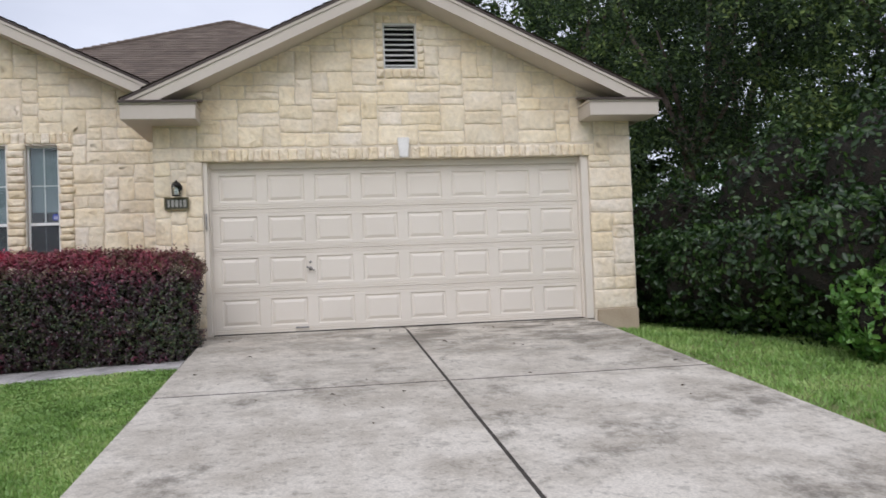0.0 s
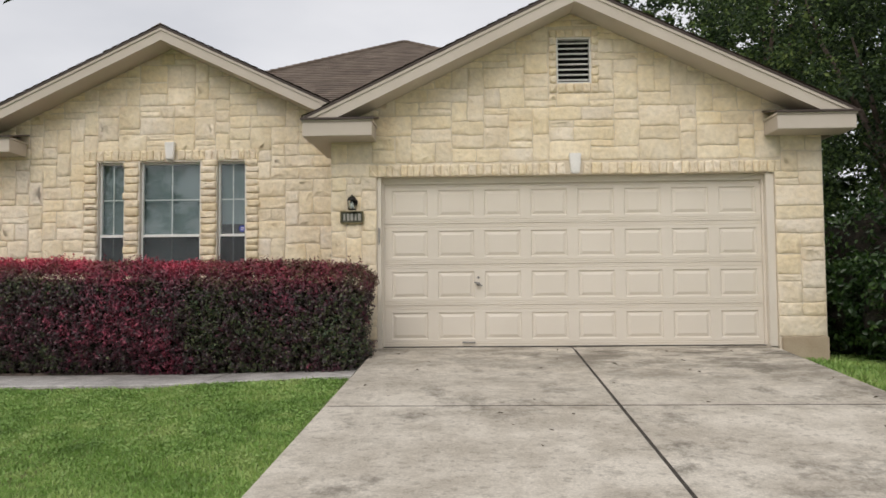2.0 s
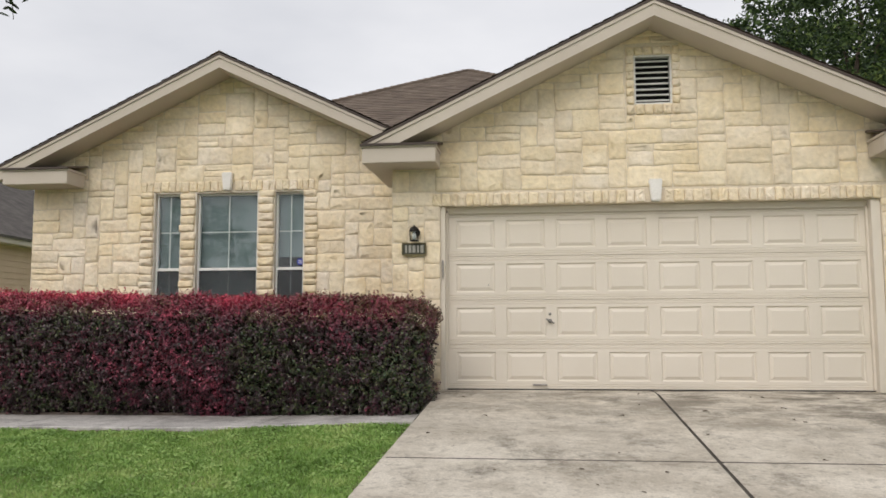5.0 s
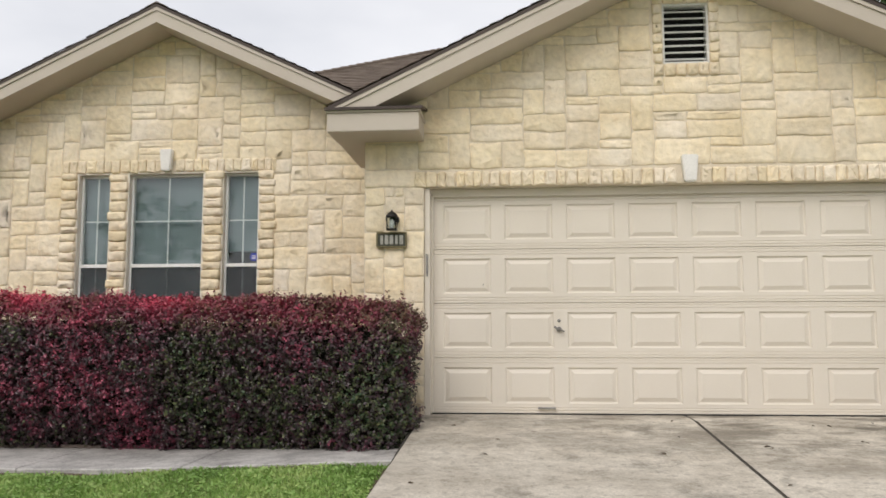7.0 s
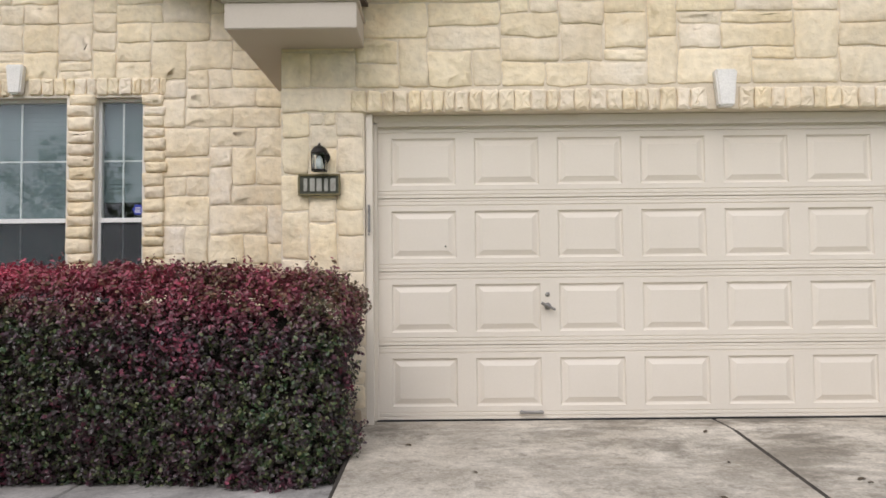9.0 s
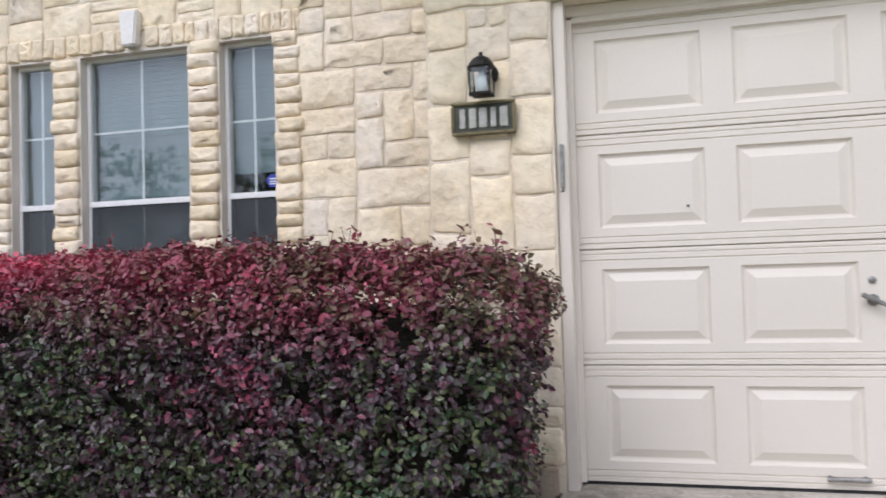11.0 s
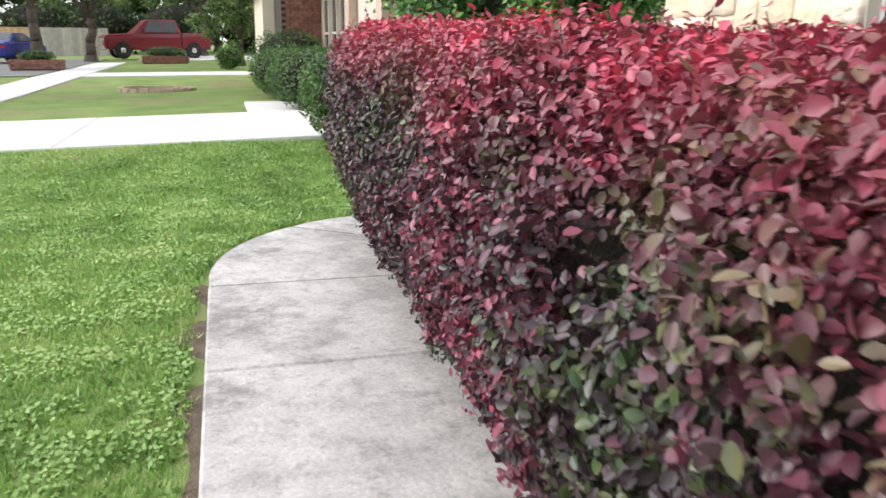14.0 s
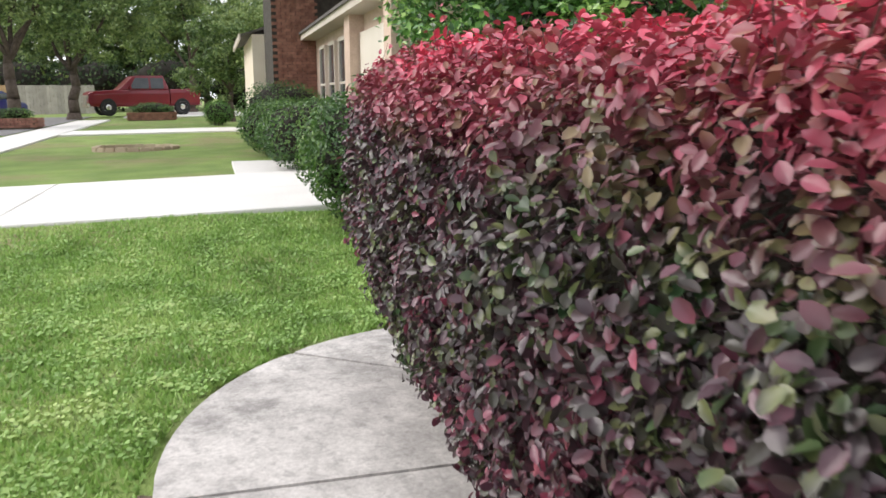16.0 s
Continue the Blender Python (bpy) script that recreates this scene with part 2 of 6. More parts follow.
    dark_grit.inputs[3].default_value, dark_grit.inputs[4].default_value = 0.76, 1.12
    l.new(speck.outputs[0], dark_grit.inputs[0])
    vs = n.new("ShaderNodeVectorMath")
    vs.operation = "SCALE"
    l.new(c, vs.inputs[0])
    l.new(dark_grit.outputs[0], vs.inputs["Scale"])
    l.new(vs.outputs[0], b.inputs["Base Color"])
    bp = n.new("ShaderNodeBump")
    bp.inputs["Strength"].default_value, bp.inputs["Distance"].default_value = 0.3, 0.004
    l.new(grit.outputs[0], bp.inputs["Height"])
    l.new(bp.outputs[0], b.inputs["Normal"])
    return m


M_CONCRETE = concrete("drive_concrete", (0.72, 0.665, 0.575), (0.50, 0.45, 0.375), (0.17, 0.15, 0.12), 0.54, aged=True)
M_WALK = concrete("walk_concrete", (0.62, 0.59, 0.56), (0.40, 0.38, 0.36), (0.20, 0.19, 0.18), 0.51, 2.2)
M_PALE = material("pale_concrete", (0.60, 0.585, 0.555), (0.68, 0.665, 0.635), 0.8, 0.85, 0.2, 80.0)
M_JOINT = material("joint", (0.035, 0.03, 0.025), (0.07, 0.06, 0.05), 8.0, 0.95, 0.3)
M_BASE = material("foundation_concrete", (0.42, 0.33, 0.23), (0.50, 0.41, 0.30), 3.0, 0.9, 0.3, 70.0)
M_DOOR = material("door_paint", (0.71, 0.65, 0.56), (0.75, 0.69, 0.60), 1.2, 0.42, 0.02, 60.0, dist=0.001, speckle=(0.985, 1.012))
M_TRIM = material("trim_paint", (0.52, 0.46, 0.39), (0.57, 0.51, 0.44), 1.6, 0.55, 0.06, 90.0, dist=0.002, speckle=(0.97, 1.02))
M_WHITE = material("white_vinyl", (0.80, 0.80, 0.78), (0.84, 0.84, 0.82), 2.0, 0.4, 0.0)
M_KEY = material("pale_keystone", (0.80, 0.78, 0.74), (0.86, 0.84, 0.80), 9.0, 0.8, 0.3, 80.0)
M_SHINGLE = material("shingle", (0.125, 0.095, 0.075), (0.19, 0.15, 0.12), 3.0, 0.95, 0.6, 110.0, island=0.14)
M_SHINGLE_GREY = material("grey_shingle", (0.10, 0.09, 0.085), (0.15, 0.135, 0.125), 3.0, 0.95, 0.5, 110.0, island=0.12)
M_DRIP = material("drip_edge", (0.05, 0.035, 0.03), (0.075, 0.055, 0.045), 4.0, 0.6, 0.0)
M_VENT = material("vent_slat", (0.62, 0.62, 0.60), (0.72, 0.72, 0.70), 6.0, 0.5, 0.0)
# darkness behind the windows and the vent, put into the base colour
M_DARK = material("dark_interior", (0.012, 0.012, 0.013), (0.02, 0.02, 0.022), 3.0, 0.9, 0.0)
M_BLACK = material("black_iron", (0.014, 0.013, 0.012), (0.03, 0.027, 0.024), 20.0, 0.45, 0.3, 160.0, metal=0.5)
M_BRASS = material("aged_brass", (0.15, 0.13, 0.07), (0.24, 0.20, 0.11), 30.0, 0.5, 0.2, 200.0, metal=0.7)
M_PLATE = material("patinated_plate", (0.045, 0.048, 0.036), (0.085, 0.085, 0.062), 25.0, 0.6, 0.2, 160.0, metal=0.2)
M_PEWTER = material("pewter", (0.34, 0.33, 0.29), (0.42, 0.41, 0.37), 30.0, 0.45, 0.1, metal=0.6)
M_STEEL = material("dull_steel", (0.22, 0.21, 0.2), (0.34, 0.33, 0.31), 30.0, 0.5, 0.2, metal=0.8)
M_BULB = material("frosted_globe", (0.75, 0.74, 0.70), (0.82, 0.81, 0.77), 4.0, 0.35, 0.0)
M_BLIND = material("blind", (0.20, 0.255, 0.265), (0.235, 0.29, 0.30), 3.0, 0.6, 0.0)
M_BLUE = material("sticker_blue", (0.03, 0.05, 0.35), (0.04, 0.07, 0.42), 3.0, 0.4, 0.0)
M_EDGING = material("edging_concrete", (0.13, 0.10, 0.085), (0.22, 0.175, 0.145), 6.0, 0.95, 0.6, 70.0, pick=0.15)
M_SOIL = material("soil", (0.10, 0.075, 0.05), (0.17, 0.13, 0.09), 9.0, 0.95, 0.8, 70.0, dist=0.03)
M_LAWN = material("turf", (0.15, 0.23, 0.055), (0.24, 0.335, 0.09), 1.2, 0.95, 0.9, 90.0, stain=(0.27, 0.235, 0.12),
                  stain_scale=0.45, stain_from=0.49, dist=0.03)
M_ASPHALT = material("asphalt", (0.16, 0.155, 0.15), (0.22, 0.215, 0.21), 2.0, 0.95, 0.5, 120.0)
M_BARK = material("bark", (0.07, 0.052, 0.04), (0.13, 0.10, 0.08), 9.0, 0.95, 0.9, 30.0, dist=0.03)
M_TWIG = material("twig", (0.05, 0.03, 0.025), (0.09, 0.055, 0.045), 12.0, 0.9, 0.2)
# the shade deep inside dense foliage, put into a near-black colour
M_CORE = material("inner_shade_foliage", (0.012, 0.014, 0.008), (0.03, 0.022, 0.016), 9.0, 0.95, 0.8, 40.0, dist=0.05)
M_SIDING = material("tan_siding", (0.56, 0.41, 0.29), (0.62, 0.47, 0.34), 2.0, 0.8, 0.1)
M_STUCCO = material("cream_wall", (0.70, 0.61, 0.49), (0.76, 0.67, 0.55), 2.0, 0.9, 0.3)
M_BLUSH = material("blush_brick", (0.50, 0.37, 0.29), (0.60, 0.46, 0.37), 5.0, 0.9, 0.3, 40.0)
M_BRICK = material("red_brick", (0.20, 0.09, 0.065), (0.34, 0.17, 0.125), 7.0, 0.9, 0.4, 40.0, pick=0.2)
M_FENCE = material("fence_wood", (0.36, 0.33, 0.29), (0.46, 0.42, 0.37), 3.0, 0.9, 0.3, 40.0, pick=0.12)
M_FENCE_NEW = material("fence_new_wood", (0.48, 0.31, 0.16), (0.58, 0.40, 0.22), 3.0, 0.9, 0.3, 40.0, pick=0.12)
M_RED = material("red_car_paint", (0.15, 0.004, 0.012), (0.18, 0.006, 0.015), 2.0, 0.3, 0.0, coat=0.4)
M_NAVY = material("navy_car_paint", (0.005, 0.010, 0.16), (0.007, 0.014, 0.20), 2.0, 0.35, 0.0, coat=0.3)
M_RUBBER = material("rubber", (0.012, 0.012, 0.012), (0.025, 0.025, 0.025), 8.0, 0.8, 0.0)
M_CHROME = material("chrome", (0.6, 0.6, 0.6), (0.7, 0.7, 0.7), 4.0, 0.2, 0.0, metal=1.0)
M_TAIL = material("tail_lamp", (0.35, 0.01, 0.01), (0.4, 0.015, 0.015), 4.0, 0.2, 0.0)
M_CARGLASS = material("car_glass", (0.05, 0.055, 0.06), (0.07, 0.075, 0.08), 2.0, 0.08, 0.0)

M_GLASS = bpy.data.materials.new("window_glass")
M_GLASS.use_nodes = True
gn, gl = M_GLASS.node_tree.nodes, M_GLASS.node_tree.links
g_gloss = gn.new("ShaderNodeBsdfGlossy")
g_gloss.inputs["Roughness"].default_value = 0.02
g_clear = gn.new("ShaderNodeBsdfTransparent")
g_clear.inputs[0].default_value = (0.93, 0.96, 0.96, 1)
g_face = gn.new("ShaderNodeLayerWeight")
g_face.inputs[0].default_value = 0.5
g_pow = gn.new("ShaderNodeMath")
g_pow.operation = "POWER"
g_pow.inputs[1].default_value = 2.2
g_fres = gn.new("ShaderNodeMath")
g_fres.operation = "MULTIPLY_ADD"
g_fres.inputs[1].default_value, g_fres.inputs[2].default_value = 0.75, 0.07
gl.new(g_face.outputs["Facing"], g_pow.inputs[0])
gl.new(g_pow.outputs[0], g_fres.inputs[0])
g_mix = gn.new("ShaderNodeMixShader")
gl.new(g_fres.outputs[0], g_mix.inputs[0])
gl.new(g_clear.outputs[0], g_mix.inputs[1])
gl.new(g_gloss.outputs[0], g_mix.inputs[2])
gl.new(g_mix.outputs[0], gn["Material Output"].inputs[0])

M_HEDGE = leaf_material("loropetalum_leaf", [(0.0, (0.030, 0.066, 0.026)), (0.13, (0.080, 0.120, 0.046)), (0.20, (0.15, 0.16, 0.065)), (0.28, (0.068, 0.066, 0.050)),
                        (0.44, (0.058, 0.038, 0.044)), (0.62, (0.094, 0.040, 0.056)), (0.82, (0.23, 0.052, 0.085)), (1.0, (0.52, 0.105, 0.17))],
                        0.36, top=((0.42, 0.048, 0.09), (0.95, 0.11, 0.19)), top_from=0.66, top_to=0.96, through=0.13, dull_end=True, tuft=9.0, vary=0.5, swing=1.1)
M_EVERGREEN = leaf_material("evergreen_leaf", [(0.0, (0.022, 0.065, 0.016)), (0.45, (0.065, 0.175, 0.036)), (0.75, (0.16, 0.33, 0.07)), (1.0, (0.36, 0.54, 0.14))], 0.32, patch=1.2, tuft=4.0)
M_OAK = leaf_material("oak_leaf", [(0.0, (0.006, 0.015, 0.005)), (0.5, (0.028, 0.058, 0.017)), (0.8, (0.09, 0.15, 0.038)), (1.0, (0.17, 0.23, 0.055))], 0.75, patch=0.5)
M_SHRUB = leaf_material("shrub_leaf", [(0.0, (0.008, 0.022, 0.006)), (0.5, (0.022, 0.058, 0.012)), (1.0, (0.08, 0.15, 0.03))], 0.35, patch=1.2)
M_BRIGHT = leaf_material("bright_leaf", [(0.0, (0.05, 0.13, 0.02)), (0.5, (0.10, 0.24, 0.04)), (1.0, (0.22, 0.38, 0.08))], 0.35, patch=1.0)
M_STREET = leaf_material("street_tree_leaf", [(0.0, (0.05, 0.10, 0.03)), (0.5, (0.15, 0.23, 0.065)), (1.0, (0.32, 0.40, 0.14))], 0.5, patch=0.35)
M_BOX = leaf_material("boxwood_leaf", [(0.0, (0.026, 0.07, 0.017)), (0.5, (0.068, 0.155, 0.038)), (1.0, (0.18, 0.30, 0.075))], 0.4, patch=2.0)
M_GRASS = leaf_material("grass_blade", [(0.0, (0.125, 0.225, 0.045)), (0.5, (0.265, 0.44, 0.108)), (1.0, (0.45, 0.57, 0.20))], 0.5, patch=1.4, tuft=5.0, vary=0.5)


# ---------------------------------------------------------------- building helpers
def mesh_object(name, verts, faces, mat, parent=None, label="", smooth=False):
    me = bpy.data.meshes.new(name)
    me.from_pydata([tuple(v) for v in verts], [], faces)
    me.materials.append(mat)
    if smooth:
        me.polygons.foreach_set("use_smooth", [True] * len(me.polygons))
    me.update()
    ob = new(name, me)
    if parent:
        ob.parent = parent
    if label:
        ob["label"] = label
    return ob


def part(name, bm, mat, parent=None, label="", smooth=False):
    """Links a bmesh as one mesh object under a thing or part."""
    me = bpy.data.meshes.new(name)
    bmesh.ops.recalc_face_normals(bm, faces=bm.faces)
    bm.to_mesh(me)
    bm.free()
    me.materials.append(mat)
    if smooth:
        me.polygons.foreach_set("use_smooth", [True] * len(me.polygons))
    ob = new(name, me)
    if parent:
        ob.parent = parent
    if label:
        ob["label"] = label
    return ob


def box(bm, x0, x1, y0, y1, z0, z1, bevel=0.0, m=None):
    """Adds a box to bm, its edges bevelled."""
    made = bmesh.ops.create_cube(bm, size=1)["verts"]
    t = Matrix.Translation(((x0 + x1) / 2, (y0 + y1) / 2, (z0 + z1) / 2)) @ Matrix.Diagonal((x1 - x0, y1 - y0, z1 - z0, 1))
    bmesh.ops.transform(bm, matrix=(m @ t) if m else t, verts=made)
    if bevel:
        edges = list({e for v in made for e in v.link_edges})
        bmesh.ops.bevel(bm, geom=edges, offset=bevel, segments=2, affect="EDGES")
    return bm


def bbox(name, dims, mat, parent=None, label="", bevel=0.0, m=None):
    return part(name, box(bmesh.new(), *dims, bevel=bevel, m=m), mat, parent, label)


def tube(bm, a, b, r0, r1=None, sides=10):
    a, b = Vector(a), Vector(b)
    d = b - a
    made = bmesh.ops.create_cone(bm, cap_ends=True, segments=sides, radius1=r0, radius2=r0 if r1 is None else r1, depth=d.length)["verts"]
    bmesh.ops.transform(bm, matrix=Matrix.Translation((a + b) / 2) @ d.to_track_quat("Z", "Y").to_matrix().to_4x4(), verts=made)
    return bm


def lathe(bm, profile, sides=16, m=Matrix()):
    """A turned form: rows of (radius, height)."""
    rings = []
    for r, z in profile:
        rings.append([bm.verts.new(m @ Vector((r * math.cos(2 * math.pi * i / sides), r * math.sin(2 * math.pi * i / sides), z))) for i in range(sides)])
    for p, q in zip(rings, rings[1:]):
        for i in range(sides):
            bm.faces.new((p[i], p[(i + 1) % sides], q[(i + 1) % sides], q[i]))
    bm.faces.new(rings[0][::-1])
    bm.faces.new(rings[-1])
    return bm


def prism(bm, outline, along, m=Matrix()):
    """A prism over an outline of (x, z), from y = along[0] to along[1]."""
    rows = [[bm.verts.new(m @ Vector((x, y, z))) for x, z in outline] for y in along]
    k = len(outline)
    for i in range(k):
        bm.faces.new((rows[0][i], rows[0][(i + 1) % k], rows[1][(i + 1) % k], rows[1][i]))
    bm.faces.new(rows[0])
    bm.faces.new(rows[1][::-1])
    return bm


def thing(name, label, category, at=(0, 0, 0), kind="", group=""):
    ob = new(name)
    ob.location = at
    return tagged(ob, label, category, group, kind)


def lerp(x, table):
    return float(np.interp(x, [p[0] for p in table], [p[1] for p in table]))


# ---------------------------------------------------------------- the lie of the land
def drive_z(y):
    return max(0.083 * min(y, 0.0), -1.0)


def walk_z(x):
    return lerp(x, [(-8.5, -0.305), (-2.3, -0.285), (-0.05, -0.19)])


def ground_z(x, y):
    a = lerp(x, [(-80, 0.3), (-45, 0.07), (-22, -0.10), (-11, -0.07), (-8.7, -0.32), (-2.3, -0.32), (-0.2, -0.21), (5.0, -0.17), (6.2, -0.24), (9, -0.28), (40, 0.2)])
    b = lerp(x, [(-30, 0.012), (-11, 0.028), (-5, 0.05), (-0.2, 0.083), (5.2, 0.083), (9, 0.06)])
    d = max(y, -11.5) + 1.6
    if d > 0:
        b = b * 0.15
    return a + b * d


def patch_sheet(name, xs, ys, height, mat, parent=None):
    """A sheet over the grid of xs and ys at the given height."""
    verts = [(x, y, height(x, y)) for y in ys for x in xs]
    k = len(xs)
    faces = [(j * k + i, j * k + i + 1, (j + 1) * k + i + 1, (j + 1) * k + i) for j in range(len(ys) - 1) for i in range(k - 1)]
    return mesh_object(name, verts, faces, mat, parent, smooth=True)


xs = sorted(set([-900, -400, -200, -120] + list(np.arange(-80, -12, 4.0)) + list(np.round(np.arange(-12, 12, 0.25), 3)) + list(np.arange(12, 60, 6.0)) + [120, 300, 900]))
ys = sorted(set([-900, -300, -120] + list(np.arange(-60, -12, 4.0)) + list(np.round(np.arange(-12, 4, 0.25), 3)) + list(np.arange(4, 60, 5.0)) + [120, 300, 900]))


def land(x, y):
    z = ground_z(x, y) + 0.015 * noise.noise((x * 0.7, y * 0.7, 0.3))
    if -0.35 < x < 5.3 and y < 0.6:
        z = min(z, drive_z(y) - 0.07)
    if -6.0 < x < 0.3 and -1.62 < y < 1.6:
        z = min(z, walk_z(x) - 0.045)
    if -8.0 < x <= -6.0 and y < 3.8 and ((x + 5.95) ** 2 / 1.72 ** 2 + min(y + 0.05, 0.0) ** 2 / 1.52 ** 2 < 1):
        z = min(z, -0.35)
    if -0.7 < x < 5.9 and y > -0.3:
        z = min(z, -0.2)
    return z


ground = tagged(patch_sheet("ground", xs, ys, land, M_LAWN), "green lawn with worn patches on gently sloping ground", "lawn", kind="structure")

# driveway: slabs of broom-finished concrete with dark joints between them
def slab(x0, x1, y0, y1, height, mat, parent, thick=0.16, gap=0.012, name="slab", bev=0.012, flare=0.0, gap_y=None):
    """One concrete slab following height(x, y), with a softened upper edge."""
    gap_y = gap if gap_y is None else gap_y
    x0, x1, y0, y1 = x0 + gap, x1 - gap, y0 + gap_y, y1 - gap_y
    nx, ny = max(2, int((x1 - x0) / 0.5)), max(2, int((y1 - y0) / 0.5))
    us = [x0, x0 + bev] + [x0 + (x1 - x0) * i / nx for i in range(1, nx)] + [x1 - bev, x1]
    vs = [y0, y0 + bev] + [y0 + (y1 - y0) * i / ny for i in range(1, ny)] + [y1 - bev, y1]
    verts = []
    for v in vs:
        for u0 in us:
            u = u0 - flare * max(0.0, -1.0 - v) * (x1 - u0) / (x1 - x0)
            edge = u0 in (us[0], us[-1]) or v in (vs[0], vs[-1])
            verts.append((u, v, height(u, v) - (0.010 if edge else 0)))
    k = len(us)
    faces = [(j * k + i, j * k + i + 1, (j + 1) * k + i + 1, (j + 1) * k + i) for j in range(len(vs) - 1) for i in range(k - 1)]
    rim = [i for i in range(k)] + [(j + 1) * k - 1 for j in range(1, len(vs))] + [(len(vs) - 1) * k + i for i in range(k - 2, -1, -1)] + [j * k for j in range(len(vs) - 2, 0, -1)]
    base = len(verts)
    for i in rim:
        x, y, z = verts[i]
        verts.append((x, y, z - thick))
    for i in range(len(rim)):
        j = (i + 1) % len(rim)
        faces.append((rim[i], base + i, base + j, rim[j]))
    return mesh_object(name, verts, faces, mat, parent)


drive = tagged(slab(-0.05, 5.07, -14.6, 0.26, lambda x, y: min(drive_z(y), -0.016) - 0.003, M_JOINT, None, thick=0.3, gap=0.0, name="driveway"),
               "stained concrete driveway in slabs sloping from the garage", "driveway", kind="structure")
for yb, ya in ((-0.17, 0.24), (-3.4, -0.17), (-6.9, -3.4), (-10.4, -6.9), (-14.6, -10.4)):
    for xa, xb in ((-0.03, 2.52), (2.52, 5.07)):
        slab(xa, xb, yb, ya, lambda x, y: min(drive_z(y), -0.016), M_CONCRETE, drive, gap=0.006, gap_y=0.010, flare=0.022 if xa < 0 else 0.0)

# front walk: slabs beside the hedge, and the rounded corner piece where it turns round the house
front_walk = tagged(bbox("front_walk", (-5.8, -0.1, -1.55, -0.5, -0.5, -0.385), M_JOINT), "grey concrete garden walk with joints, curving round the hedge", "walkway", kind="structure")
for xa, xb in ((-5.79, -4.45), (-4.45, -3.1), (-3.1, -1.75), (-1.75, -0.06)):
    slab(xa, xb, -1.63, -0.46, lambda x, y: walk_z(x), M_WALK, front_walk, gap=0.006)
arc = lambda a0, a1, n_: [(-5.95 - 1.755 * math.sin(a), -0.05 - 1.575 * math.cos(a)) for a in np.linspace(a0, a1, n_)]
for curve in ([(-5.80, -0.40), (-5.80, -1.622)] + arc(0.02, 0.90, 12) + [(-6.45, 0.05), (-6.2, -0.25)],
              arc(0.907, 1.35, 7) + [(-7.74, 0.3), (-7.77, 1.2), (-7.77, 3.5), (-6.7, 3.5), (-6.62, 1.0), (-6.46, 0.065)]):
    bm = bmesh.new()
    top_ring = [bm.verts.new((x, y, -0.302)) for x, y in curve]
    low_ring = [bm.verts.new((x, y, -0.50)) for x, y in curve]
    bm.faces.new(top_ring)
    for i in range(len(curve)):
        j = (i + 1) % len(curve)
        bm.faces.new((top_ring[i], top_ring[j], low_ring[j], low_ring[i]))
    bmesh.ops.bevel(bm, geom=[e for e in bm.edges if all(v.co.z > -0.32 for v in e.verts)], offset=0.010, segments=2, affect="EDGES")
    part("slab", bm, M_WALK, front_walk)


# ---------------------------------------------------------------- the house
PITCH = 0.475
GX0, GX1, DX0, DX1, DTOP = -0.60, 5.77, 0.0, 5.16, 2.23
GPX, GPZ = 2.57, 4.585      # garage gable: ridge of the roof's top
LX0, LY = -6.33, 1.50      # left wing: outer corner and face
LPX, LPZ = -3.29, 4.675


def wall(name, outline, holes, y0, y1, mat, label):
    """A gabled wall with openings through it, built as strips between the openings' edges."""
    bm = bmesh.new()
    xs_ = sorted({x for x, _ in outline} | {h[0] for h in holes} | {h[1] for h in holes})
    roof_line = sorted(outline)
    for xa, xb in zip(xs_, xs_[1:]):
        za, zb = lerp(xa, roof_line), lerp(xb, roof_line)
        xm = (xa + xb) / 2
        spans = sorted([(h[2], h[3]) for h in holes if h[0] < xm < h[1]])
        low = -0.6
        for h0, h1 in spans:
            if h0 > low:
                prism(bm, [(xa, low), (xb, low), (xb, h0), (xa, h0)], (y0, y1))
            low = h1
        prism(bm, [(xa, low), (xb, low), (xb, zb), (xa, za)], (y0, y1))
    bmesh.ops.remove_doubles(bm, verts=bm.verts, dist=0.0005)
    return tagged(part(name, bm, mat), label, "wall", kind="structure")


def under(x, px, pz):
    """The underside of the roof over x."""
    return pz - 0.2 - PITCH * abs(x - px)


VENT = (2.38, 2.83, 3.43, 4.045)
WINDOWS = [(-4.44, -4.00), (-3.80, -2.83), (-2.615, -2.137)]
WTOP, WSILL = 2.74, 0.75
wall_garage = wall("wall_garage", [(GX0, under(GX0, GPX, GPZ)), (GPX, under(GPX, GPX, GPZ)), (GX1, under(GX1, GPX, GPZ))],
                   [(DX0, DX1, -0.6, DTOP), VENT], 0.03, 0.30, M_MORTAR, "garage gable wall of cream limestone blocks")
wall_wing = wall("wall_wing", [(LX0, under(LX0, LPX, LPZ)), (LPX, under(LPX, LPX, LPZ)), (GX0, under(GX0, LPX, LPZ))],
                 [(a, b, WSILL, WTOP) for a, b in WINDOWS], LY + 0.03, LY + 0.24, M_MORTAR, "gabled front wall of cream limestone blocks")
wall_return = tagged(bbox("wall_return", (GX0 + 0.03, GX0 + 0.2, 0.30, LY + 0.03, -0.6, 2.93), M_MORTAR), "limestone side wall of the garage", "wall", kind="structure")
wall_side = tagged(bbox("wall_side", (LX0 + 0.03, LX0 + 0.2, LY + 0.24, 12.0, -0.6, 2.95), M_MORTAR), "limestone side wall of the house", "wall", kind="structure")
wall_east = tagged(bbox("wall_east", (GX1 - 0.2, GX1 - 0.03, 0.30, 13.0, -0.6, 2.85), M_SIDING), "tan side wall of the garage", "wall", kind="structure")
